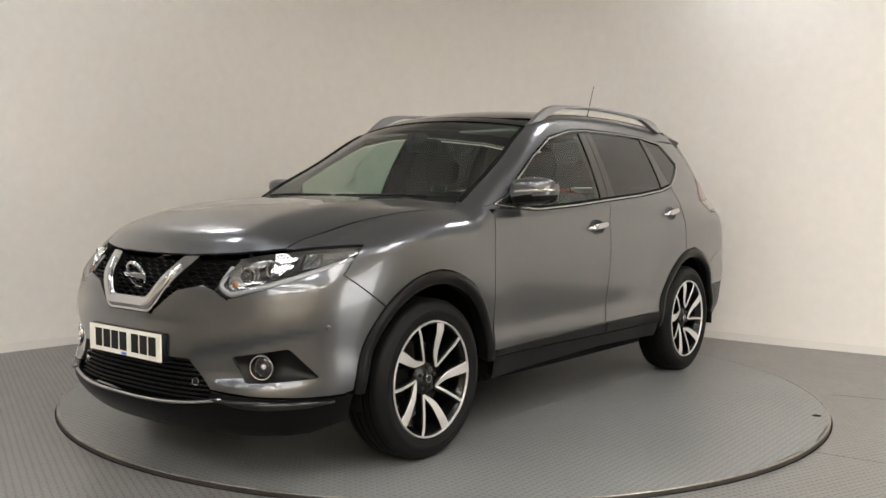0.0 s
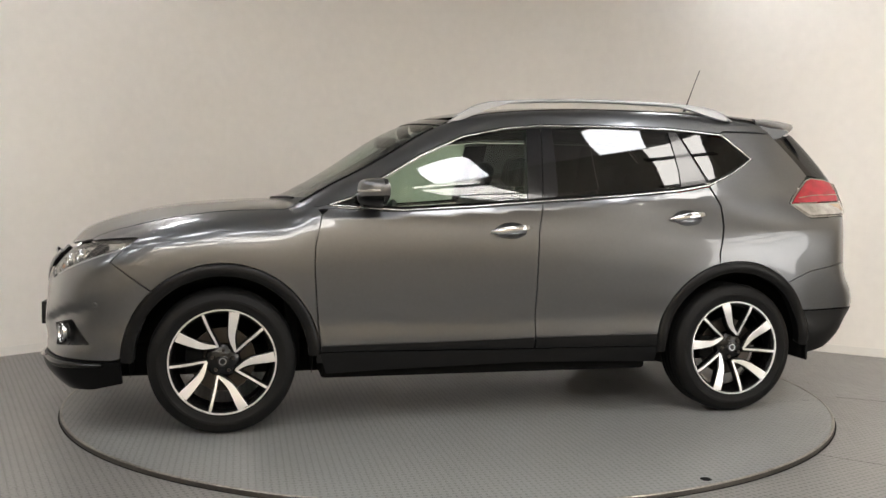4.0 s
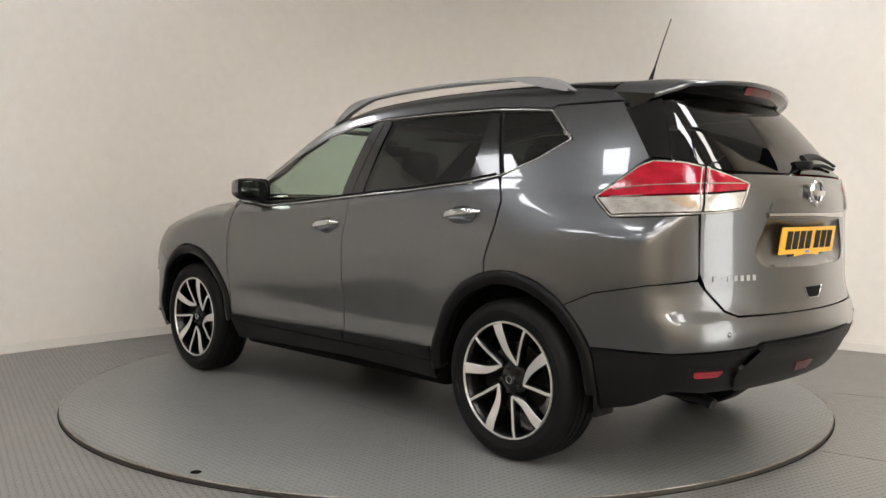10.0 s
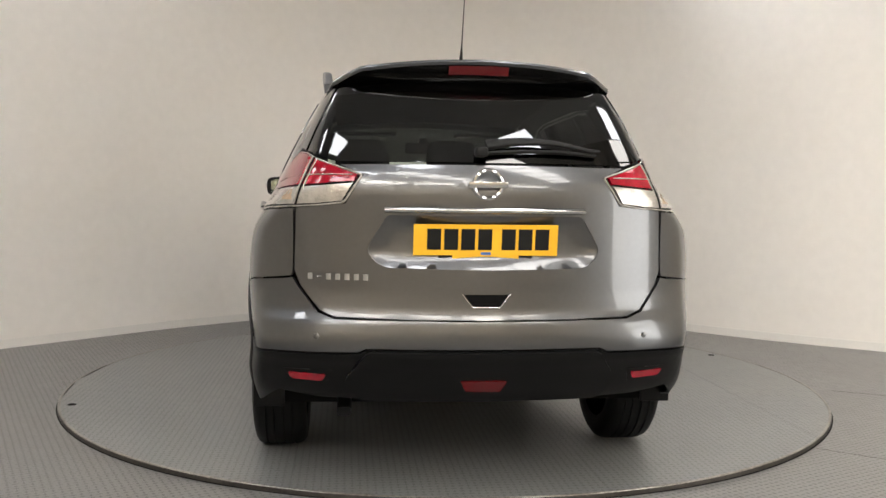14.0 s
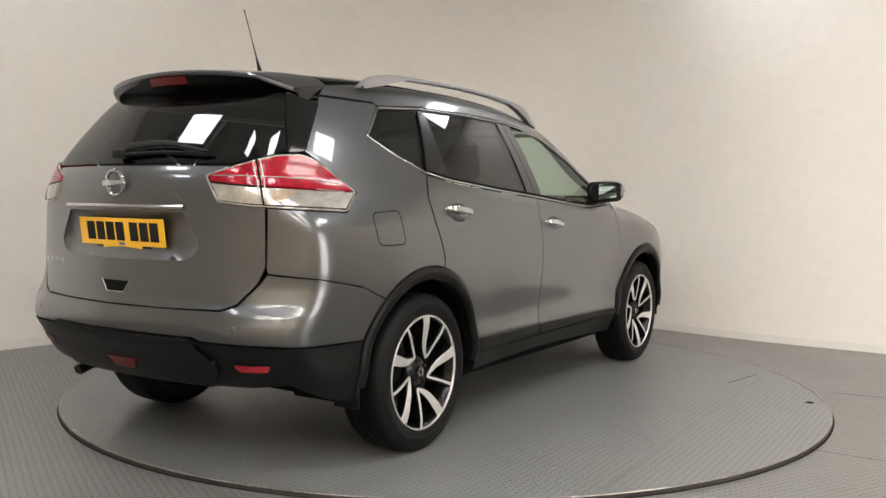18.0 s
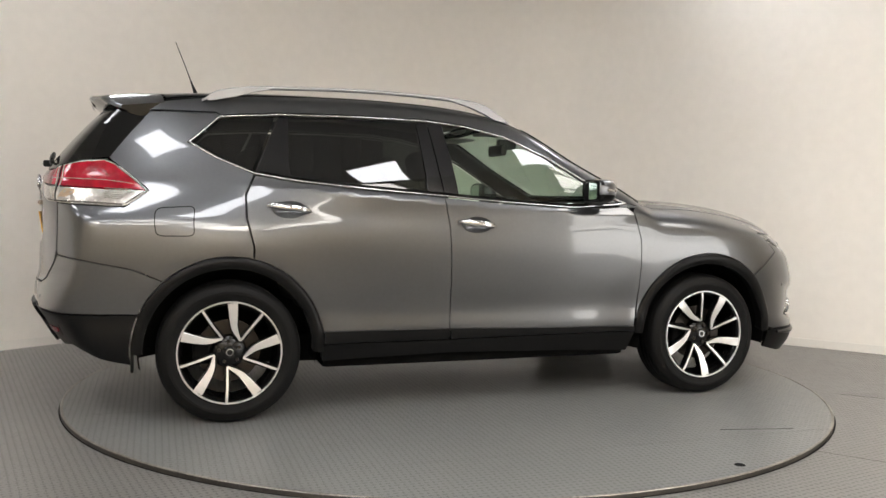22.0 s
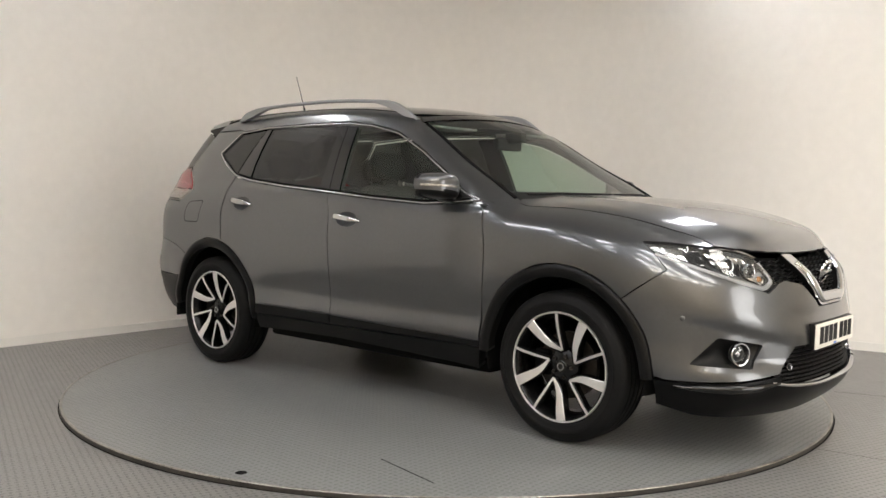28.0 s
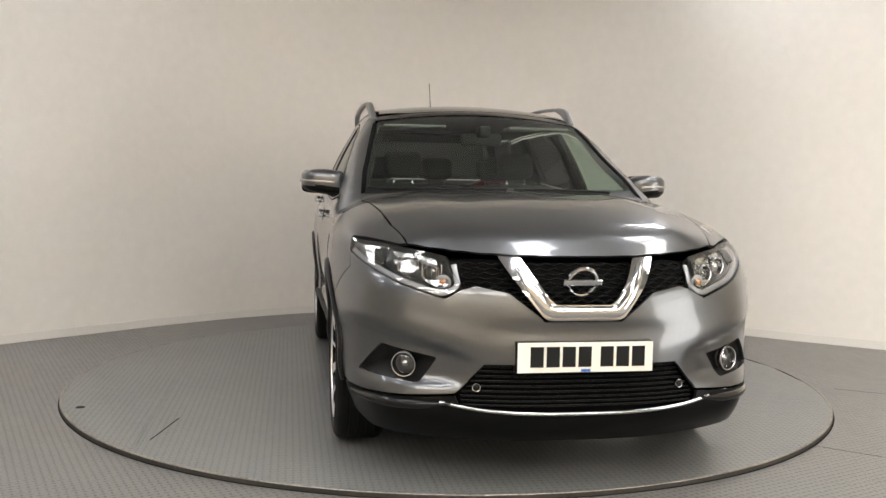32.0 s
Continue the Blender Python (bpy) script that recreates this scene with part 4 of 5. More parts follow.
# side windows, pillars and chrome
gf = [(0.80, 1.112), *[(x, belt_z(x) + 0.010) for x in (0.66, 0.493, 0.3, 0.12, -0.05, -0.168)], (-0.19, 1.33), (-0.215, crown_z(-0.215) - 0.010), *[(x, crown_z(x) - 0.011) for x in (-0.087, 0.03, 0.147, 0.27, 0.383, 0.48, 0.582, 0.70)]]
panel("side_window", sd(*gf), "side", GLASS_F, car, "clear green-tinted front door glass", off=-0.006, thick=0.004, gap=0.0)
gr_ = [(-0.335, belt_z(-0.335) + 0.010), *[(x, belt_z(x) + 0.010) for x in (-0.5, -0.679, -0.85, -1.05)], (-1.058, 1.30), (-1.045, 1.532), *[(x, crown_z(x) - 0.011) for x in (-0.85, -0.672, -0.5, -0.357)]]
panel("side_window", sd(*gr_), "side", GLASS_R, car, "dark privacy glass of the rear door", off=-0.006, thick=0.004, gap=0.0)
panel("quarter_window", sd((-1.240, 1.246), (-1.38, 1.318), (-1.518, 1.387), (-1.378, 1.509), (-1.112, 1.530)), "side", GLASS_R, car, "dark privacy quarter glass", r=0.012, off=-0.006, thick=0.004, gap=0.0)
panel("pillar_cover", sd((-0.165, belt_z(-0.165) + 0.007), (-0.250, belt_z(-0.25) + 0.007), (-0.297, crown_z(-0.297) - 0.009), (-0.212, crown_z(-0.212) - 0.009), (-0.187, 1.33)), "side", PILLARB, car)
panel("pillar_cover", sd((-0.250, belt_z(-0.25) + 0.007), (-0.338, belt_z(-0.338) + 0.007), (-0.360, crown_z(-0.36) - 0.009), (-0.297, crown_z(-0.297) - 0.009)), "side", PILLARB, car)
panel("pillar_cover", sd((-1.047, belt_z(-1.05) + 0.007), (-1.222, 1.238), (-1.092, 1.535), (-1.042, 1.535), (-1.055, 1.30)), "side", PILLARB, car)
panel("mirror_sail", sd((0.855, 1.108), (0.640, 1.100), (0.640, 1.190), (0.70, 1.155)), "side", GLOSSB, car, off=0.0)
ribbon("chrome_trim", sd((0.845, 1.106), *BELT[1:], (-1.40, 1.305), *CROWN), "side", 0.010, 0.005, TRIM_CHROME, car, "chrome strip round the side windows", closed=True, r=0.012)
ribbon("window_seal", sd(*[(x, belt_z(x) + 0.012) for x in np.linspace(0.78, -1.2, 30)]), "side", 0.012, 0.003, SEAMB, car, r=0)


# ---- wheels ----
def wheel_mesh(phase):
    w = thing("wheel", "", "")
    w.name = "wheel"
    W = 0.112
    K = 1.052     # rim scale
    prof = [(0.246, -W + 0.01), (0.262, -W + 0.002), (0.295, -W), (0.322, -W + 0.004), (0.340, -W + 0.016), (0.3475, -W + 0.032)]
    for g in (-0.055, -0.02, 0.02, 0.055):
        prof += [(0.3500, g - 0.009), (0.3500, g - 0.004), (0.343, g - 0.0035), (0.343, g + 0.0035), (0.3500, g + 0.004)]
    prof += [(0.3475, W - 0.032), (0.340, W - 0.016), (0.322, W - 0.004), (0.304, W), (0.302, W + 0.0015), (0.290, W + 0.0015), (0.288, W), (0.270, W - 0.001), (0.261, W - 0.004), (0.256, W - 0.012), (0.246, W - 0.02)]
    vs, fs = lathe(prof, 96)
    obj("tyre", vs, fs, RUBBER, w, "black road tyre")
    vs, fs = lathe([(0.238, -W + 0.01), (0.222, -W + 0.03), (0.205, 0.0), (0.208, 0.05), (0.222, W - 0.022), (0.228, W - 0.012), (0.236, W - 0.012)], 72)
    vs = [(x * K, y, z * K) for x, y, z in vs]
    obj("rim_barrel", vs, fs, RIMB, w)
    vs, fs = lathe([(0.2335, W - 0.020), (0.2345, W - 0.007), (0.236, W - 0.004), (0.2405, W - 0.004), (0.2425, W - 0.008), (0.243, W - 0.016)], 96)
    vs = [(x * K, y, z * K) for x, y, z in vs]
    obj("rim_lip", vs, fs, ALLOY, w, "bright machined rim lip")
    vs, fs = lathe([(0.0, 0.02), (0.155, 0.02), (0.155, -0.005), (0.13, -0.005)], 48)
    obj("brake_disc", vs, fs, STEEL, w, "grey steel brake disc")
    part("brake_caliper", box_bm(0.09, 0.175, -0.01, 0.045, -0.06, 0.06, 0.012), DARK, w)
    vs, fs = lathe([(0.0, 0.076), (0.030, 0.076), (0.036, 0.074), (0.062, 0.068), (0.078, 0.058), (0.085, 0.035)], 48)
    obj("hub", vs, fs, RIMB, w, "black hub")
    vs, fs = lathe([(0.0, 0.082), (0.024, 0.082), (0.028, 0.079), (0.029, 0.075)], 32)
    obj("hub_cap", vs, fs, GLOSSB, w)
    vs, fs = lathe([(0.013, 0.0815), (0.014, 0.0845), (0.018, 0.0845), (0.019, 0.0815)], 28)
    o = obj("cap_ring", vs, fs, CHROME, w, "small chrome ring on the cap")
    for k in range(5):
        a = radians(phase + 72 * k + 12)
        vs, fs = lathe([(0.0, 0.080), (0.007, 0.080), (0.0085, 0.077), (0.0085, 0.06)], 12)
        obj("wheel_nut", [(x - 0.052 * math.cos(a), y, z + 0.052 * math.sin(a)) for x, y, z in vs], fs, STEEL, w)

    def spoke(path, widths, name, up, low, material, label="", grow=0.0):
        """path: (radius, image angle); a bar with a flat face."""
        rr = np.array([p[0] for p in path]) * K
        aa = np.array([p[1] for p in path])
        s = np.linspace(0, 1, len(path))
        t = np.linspace(0, 1, 15)
        r, a, wd = pch(t, s, rr), np.radians(pch(t, s, aa)), pch(t, s, widths) + grow
        c = np.stack([-r * np.cos(a), r * np.sin(a)], 1)
        d = np.gradient(c, axis=0)
        d /= np.linalg.norm(d, axis=1)[:, None]
        n = np.stack([-d[:, 1], d[:, 0]], 1)
        face = 0.070 + (W - 0.008 - 0.070) * np.clip((r - 0.06) / 0.15, 0, 1) ** 0.8
        V = []
        for i in range(15):
            for sgn, h in ((-1, low), (-1, up - 0.0015), (-0.9, up), (0.9, up), (1, up - 0.0015), (1, low)):
                q = c[i] + n[i] * sgn * wd[i] / 2
                V.append((q[0], face[i] + h, q[1]))
        F = [(i * 6 + k, i * 6 + k + 1, i * 6 + 7 + k, i * 6 + 6 + k) for i in range(14) for k in range(5)] + [(0, 1, 2, 3, 4, 5), tuple(84 + k for k in range(6))[::-1]]
        o = obj(name, V, F, material, w, label, sharp=30)
        bm = bmesh.new()
        bm.from_mesh(o.data)
        bmesh.ops.recalc_face_normals(bm, faces=bm.faces)
        bm.to_mesh(o.data)
        bm.free()
        o.data.shade_smooth()
        o.data.set_sharp_from_angle(angle=radians(30))
    for k in range(5):
        a = phase + 72 * k
        wide = [(0.233, a + 2), (0.175, a), (0.125, a - 4), (0.092, a - 15), (0.070, a - 37)]
        thin = [(0.233, a - 35), (0.15, a - 35.5), (0.070, a - 39)]
        spoke(wide, (0.049, 0.041, 0.032, 0.022, 0.010), "spoke_face", 0.0, -0.004, ALLOY, "bright machined spoke face")
        spoke(thin, (0.013, 0.012, 0.010), "spoke_face", 0.0, -0.004, ALLOY, "bright machined spoke face")
        spoke(wide, (0.049, 0.041, 0.036, 0.030, 0.024), "spoke", -0.003, -0.045, RIMB, "", 0.007)
        spoke(thin, (0.013, 0.013, 0.020), "spoke", -0.003, -0.04, RIMB, "", 0.012)
    return w


WHEELS = [(HUBX, 1, 75), (-HUBX, 1, 101), (HUBX, -1, 57), (-HUBX, -1, 85)]
for x, s, ph in WHEELS:
    w = wheel_mesh(ph)
    w.parent = car
    for key in ("label", "category"):
        if key in w:
            del w[key]
    w.matrix_basis = pose(x, s * 0.772, 0.3505, 0, 0, 0 if s > 0 else 180)


def wheel_well(ax, s):
    """The dark liner of a wheel arch."""
    bm = bmesh.new()
    n = 28
    ring = []
    for i in range(n + 1):
        a = math.pi * (-0.06 + 1.12 * i / n)
        ring.append([bm.verts.new((ax + r * math.cos(a), s * y, HUBZ + r * math.sin(a))) for r, y in ((0.425, 0.86), (0.435, 0.80), (0.44, 0.50), (0.02, 0.50))])
    for i in range(n):
        for k in range(3):
            bm.faces.new((ring[i][k], ring[i][k + 1], ring[i + 1][k + 1], ring[i + 1][k]))
    bmesh.ops.remove_doubles(bm, verts=bm.verts, dist=0.001)
    part("wheel_arch_liner", bm, DARK, car)


for ax in (HUBX, -HUBX):
    for s in (1, -1):
        wheel_well(ax, s)


# ---- lamps ----
def dome(name, c, n, r, depth, material, parent, label="", ring=0.0, seg=28):
    """A shallow bowl or boss facing n."""
    q = Vector(n).to_track_quat("Y", "Z").to_matrix().to_4x4()
    m = Matrix.Translation(c) @ q
    prof = [(r * math.sin(a), depth * math.cos(a)) for a in np.linspace(0.0, math.pi / 2, 8)]
    if ring:
        prof = [(r - ring, -0.004), (r - ring * 0.8, ring * 0.5), (r - ring * 0.3, ring * 0.6), (r, 0.0), (r, -0.012)]
    vs, fs = lathe(prof, seg)
    return obj(name, [m @ Vector(v) for v in vs], fs, material, parent, label)


def mirrored(c, s):
    return Vector((c[0], c[1] * s, c[2]))


def spot(p, off=0.0):
    """A point of the skin, moved along its normal, with the normal."""
    p = np.atleast_2d(p)
    n = grad(p)[0]
    return p[0] + n * off, n


heads = panel("headlight", HL, "front", HOUSING, car, "clear headlight with chrome reflectors", gap=-0.003, off=-0.010, dish=0.045, step=0.02, thick=0.03)
for h, s in zip(heads, (1, -1)):
    panel("lens", HL, "front", LENS, h, "clear lens", gap=0.002, step=0.025, thick=0.006, sides=(s,))
    panel("bezel", [fr((0.695, 0.915), (0.60, 0.902), (0.520, 0.880), (0.497, 0.800), (0.56, 0.770), (0.66, 0.812), (0.725, 0.850))], "front", HOUSING, h, "dark inner housing", off=-0.018, dish=0.03, step=0.015, gap=0, thick=0.004, sides=(s,))
    ribbon("bezel", [fr((0.470, 0.862), (0.462, 0.785), (0.52, 0.750), (0.66, 0.797), (0.75, 0.842)), sd((1.80, 0.898))], "front", 0.020, 0.005, BEZEL, h, "grey bezel strip", off=-0.016, sides=(s,))
    for (y, z), r in (((0.640, 0.862), 0.036), ((0.555, 0.838), 0.034)):
        c, n = spot(fr((y, z)), -0.030)
        n = np.array((0.93, 0.36, 0.05)) * (1, s, 1)
        dome("lamp_ring", mirrored(c, s) + Vector(n) * 0.02, n, r, 0.0, CHROME, h, "chrome lamp ring", ring=0.006)
        dome("projector", mirrored(c, s), n, r - 0.007, 0.018, LENS if r < 0.035 else REFLECTOR, h)
        for k in range(5):
            a = -0.5 + 0.25 * k
            part("reflector_rib", box_bm(-0.002, 0.002, -0.012, 0.006, -r, r, 0.0006, m=Matrix.Translation(mirrored(c, s)) @ Vector(n).to_track_quat("Y", "Z").to_matrix().to_4x4() @ pose(r * 2.2 * a, 0, 0)), REFLECTOR, h)
    c, n = spot(fr((0.520, 0.800)), -0.030)
    dome("indicator_bowl", mirrored(c, s), (0.93, 0.3 * s, 0), 0.032, 0.004, BEZEL, h)
    dome("indicator_bulb", mirrored(c, s), (0.93, 0.3 * s, 0), 0.017, 0.016, AMBER, h, "amber indicator")
    panel("outer_reflector", [fr((0.745, 0.918), (0.70, 0.914), (0.728, 0.854), (0.758, 0.862)), sd((1.79, 0.912), (1.765, 0.930))], "front", REFLECTOR, h, "ribbed chrome reflector", off=-0.014, dish=0.01, gap=0, sides=(s,), step=0.015)
    for k in range(6):
        y = 0.706 + 0.008 * k
        ribbon("reflector_rib", fr((y, 0.912), (y + 0.012, 0.862)), "front", 0.003, 0.006, HOUSING, h, off=-0.012, r=0, sides=(s,))
    for blk in ([(0.602, 0.895), (0.535, 0.883), (0.528, 0.850), (0.590, 0.866)], [(0.690, 0.908), (0.618, 0.898), (0.612, 0.876), (0.684, 0.890)],
                [(0.690, 0.878), (0.640, 0.868), (0.640, 0.846), (0.690, 0.862)], [(0.590, 0.806), (0.500, 0.806), (0.500, 0.786), (0.530, 0.772)]):
        panel("light_block", fr(*blk), "front", REFLECTOR, h, "bright reflector block", off=-0.020, gap=0, r=0.006, step=0.012, dish=0.008, sides=(s,))

# fog lamps
for s in (1, -1):
    c, n = spot(fr((0.652, 0.480)), 0.006)
    n = Vector((0.9, 0.42 * s, 0))
    f = dome("fog_lamp", mirrored(c, s), n, 0.050, 0.0, CHROME, car, "round fog lamp with chrome ring", ring=0.008)
    dome("fog_lens", mirrored(c, s) - n * 0.012, n, 0.040, 0.012, LENS, f)
    dome("fog_bowl", mirrored(c, s) - n * 0.030, n, 0.040, 0.014, HOUSING, f)
    dome("fog_bulb", mirrored(c, s) - n * 0.020, n, 0.014, 0.012, CHROME, f)

# tail lamps: red above, clear below, with a joint where the tailgate ends
RED = [sd((-1.745, 1.142), (-1.885, 1.265), (-1.93, 1.283)), re((0.640, 1.274), (0.455, 1.198), (0.468, 1.172), (0.655, 1.156)), sd((-1.92, 1.146))]
CLEAR = [sd((-1.745, 1.138), (-1.92, 1.142)), re((0.655, 1.152), (0.470, 1.168), (0.510, 1.102), (0.60, 1.092), (0.683, 1.087)), sd((-1.838, 1.071))]
tails = panel("tail_lamp", RED, "rear", REDLENS, car, "red and clear tail lamp", gap=0.002, step=0.02, off=0.006)
for h, s in zip(tails, (1, -1)):
    panel("clear_lens", CLEAR, "rear", WHITELENS, h, "clear ribbed lower lens", gap=0.002, step=0.02, off=0.006, sides=(s,))
    ribbon("lamp_frame", TL_OUT, "rear", 0.007, 0.004, WHITELENS, h, "pale lamp frame", closed=True, r=0.012, sides=(s,))
    ribbon("lamp_joint", re((0.608, 1.256), (0.645, 1.175), (0.676, 1.088)), "rear", 0.008, 0.004, SEAMB, h, off=0.006, sides=(s,))
    for dy in (-0.008, 0.008):
        ribbon("joint_edge", re((0.608 + dy, 1.254 + dy * 0.4), (0.645 + dy, 1.175), (0.676 + dy, 1.092)), "rear", 0.005, 0.003, WHITELENS, h, "pale clear edge of the lamp", off=0.006, sides=(s,))
    ribbon("light_guide", [sd((-1.80, 1.170), (-1.92, 1.186)), re((0.668, 1.192), (0.56, 1.196), (0.475, 1.196))], "rear", 0.0035, 0.003, WHITELENS, h, "pale light guide", off=0.006, sides=(s,))
    panel("amber_window", [re((0.690, 1.140), (0.690, 1.104), (0.726, 1.102), (0.726, 1.138))], "rear", PEACH, h, "pale amber indicator window", off=0.007, gap=0, step=0.02, sides=(s,))
    for k in range(6):
        z = 1.146 - k * 0.009
        ribbon("lens_rib", [sd((-1.80 - 0.012 * k, z - 0.006), (-1.93, z))], "rear", 0.003, 0.0025, WHITELENS, h, off=0.006, sides=(s,), r=0)
for y0 in (0.60, -0.60):
    s = 1 if y0 > 0 else -1
    panel("rear_reflector", re((0.565, 0.480), (0.705, 0.482), (0.690, 0.456), (0.578, 0.452)), "rear", REDLENS, car, "red rear reflector", off=0.008, gap=0, r=0.010, sides=(s,), step=0.02)
    panel("reflector_pocket", re((0.545, 0.494), (0.725, 0.496), (0.705, 0.444), (0.560, 0.440)), "rear", CLAD, car, off=0.0045, gap=0, sides=(s,), step=0.02)
panel("rear_fog_lamp", re((0.085, 0.470), (-0.085, 0.470), (-0.062, 0.428), (0.062, 0.428)), "rear", REDDARK, car, "dark red rear fog lamp", off=0.022, gap=0, sides=(1,), step=0.02)
blk = re((0.42, 0.572), (-0.42, 0.572), (-0.50, 0.46), (-0.44, 0.385), (0.44, 0.385), (0.50, 0.46))
panel("skid_plate", blk, "rear", CLAD, car, "raised black middle of the rear skirt", off=0.018, gap=0, thick=0.02, sides=(1,), r=0.02)
panel("gate_pocket", re((0.082, 0.776), (-0.082, 0.776), (-0.048, 0.733), (0.048, 0.733)), "rear", DARK, car, "black grip pocket", off=0.002, gap=0, sides=(1,), step=0.02)
ribbon("pocket_trim", re((0.086, 0.778), (0.050, 0.730), (-0.050, 0.730), (-0.086, 0.778)), "rear", 0.005, 0.004, CHROME, car, sides=(1,), r=0.006)
for y, z in ((0.60, 0.622), (-0.60, 0.622), (0.22, 0.548), (-0.22, 0.548)):
    c, n = spot(re((y, z)), 0.0)
    dome("parking_sensor", c, n, 0.011, 0.0035, PAINT if z > 0.6 else CLAD, car, seg=16)
for y, z in ((0.40, 0.41), (-0.40, 0.41)):
    c, n = spot(fr((y, z)), -0.012)
    f = dome("parking_sensor", c, n, 0.013, 0.006, CLAD, car, seg=16)
    dome("sensor_ring", Vector(c) + Vector(n) * 0.002, n, 0.017, 0.0, CHROME, f, "chrome sensor ring", ring=0.004, seg=20)
for s in (1, -1):
    c, n = spot(sd((1.93, 0.63)), 0.0)
    dome("parking_sensor", mirrored(c, s), n * (1, s, 1), 0.011, 0.003, PAINT, car, seg=16)
# model lettering as plain chrome strokes
for k in range(7):
    y = 0.625 - k * 0.033
    if k == 1:
        ribbon("letter_bar", re((y + 0.008, 0.832), (y - 0.008, 0.832)), "rear", 0.005, 0.003, CHROME, car, sides=(1,), r=0, step=0.008)
    else:
        ribbon("letter_bar", re((y, 0.843), (y, 0.821)), "rear", 0.018, 0.003, SATIN, car, sides=(1,), r=0, step=0.008)


# ---- plates ----
def number_plate(m, material, label):
    p = part("number_plate", box_bm(-0.26, 0.26, -0.0055, 0.0, -0.0555, 0.0555, 0.0, m=m), material, car, label)
    xs = (-0.187, -0.126, -0.065, -0.004, 0.081, 0.142, 0.203)
    for x in xs:
        part("character_bar", box_bm(x - 0.025, x + 0.025, -0.0068, -0.0050, -0.036, 0.040, 0.0, m=m), INK, p, "plain black bar")
    part("maker_mark", box_bm(-0.018, 0.018, -0.0068, -0.0050, -0.054, -0.044, 0.0, m=m), BLUE, p, "small blue mark")
    return p


number_plate(pose(2.281, 0, 0.528, 0, 0, 90) @ pose(0, 0, 0, 1), PLATE_W, "white number plate")
number_plate(pose(-2.262, 0, 0.970, 0, 0, -90) @ pose(0, 0, 0, 8), PLATE_Y, "yellow number plate")
part("plate_holder", box_bm(-0.262, 0.262, 0.0, 0.05, -0.058, 0.058, 0.004, m=pose(2.281, 0, 0.528, 0, 0, 90)), CLAD, car)
part("plate_holder", box_bm(-0.17, 0.17, -0.003, 0.012, -0.068, -0.050, 0.003, m=pose(-2.262, 0, 0.970, 0, 0, -90) @ pose(0, 0, 0, 8)), CLAD, car)
part("dealer_strip", box_bm(-0.12, 0.12, -0.006, -0.004, -0.067, -0.0555, 0.0, m=pose(-2.262, 0, 0.970, 0, 0, -90) @ pose(0, 0, 0, 8)), PLATE_Y, car, "narrow yellow strip")


# ---- door handles, mirrors, rails, aerial, spoiler, wiper ----
def sweep(name, pts, up, widths, heights, material, parent, label=""):
    """A rounded bar along points: up gives the way its height points."""
    p = np.array(pts, float)
    t = np.gradient(p, axis=0)
    t /= np.linalg.norm(t, axis=1)[:, None]
    u = np.array(up, float)
    u = np.tile(u, (len(p), 1)) if u.ndim == 1 else u
    b = np.cross(t, u)
    b /= np.linalg.norm(b, axis=1)[:, None]
    u = np.cross(b, t)
    V = []
    ang = np.linspace(0, 2 * math.pi, 12, endpoint=False)
    for i in range(len(p)):
        for a in ang:
            c, s = math.cos(a), math.sin(a)
            c, s = math.copysign(abs(c) ** 0.6, c), math.copysign(abs(s) ** 0.6, s)
            V.append(p[i] + b[i] * c * widths[i] / 2 + u[i] * s * heights[i] / 2)
    F = [(i * 12 + k, i * 12 + (k + 1) % 12, i * 12 + 12 + (k + 1) % 12, i * 12 + 12 + k) for i in range(len(p) - 1) for k in range(12)]
    F += [tuple(range(12))[::-1], tuple((len(p) - 1) * 12 + k for k in range(12))]
    return obj(name, V, F, material, parent, label, sharp=50)


for hc in (HAND_F, HAND_R):
    panel("handle_cup", oval(hc, 0.086, 0.043), "side", PAINT, car, gap=-0.002, off=-0.002, dish=0.038, step=0.012, thick=0.004)
    for s in (1, -1):
        xs = np.linspace(0.108, -0.108, 15)
        base = sd(*[(hc[0] + x, hc[1] + 0.003 - 0.012 * x / 0.1) for x in xs])
        n = grad(base)
        out = pch(np.abs(xs), (0, 0.06, 0.09, 0.108), (0.036, 0.031, 0.018, 0.004))
        pts = (base + n * out[:, None]) * (1, s, 1)
        sweep("door_handle", pts, n * (1, s, 1), pch(np.abs(xs), (0, 0.07, 0.108), (0.034, 0.030, 0.012)), pch(np.abs(xs), (0, 0.07, 0.108), (0.020, 0.020, 0.010)), CHROME, car, "chrome door handle")
FLAP = [(-1.515, 1.068), (-1.520, 0.925), (-1.695, 0.925), (-1.695, 1.058)]


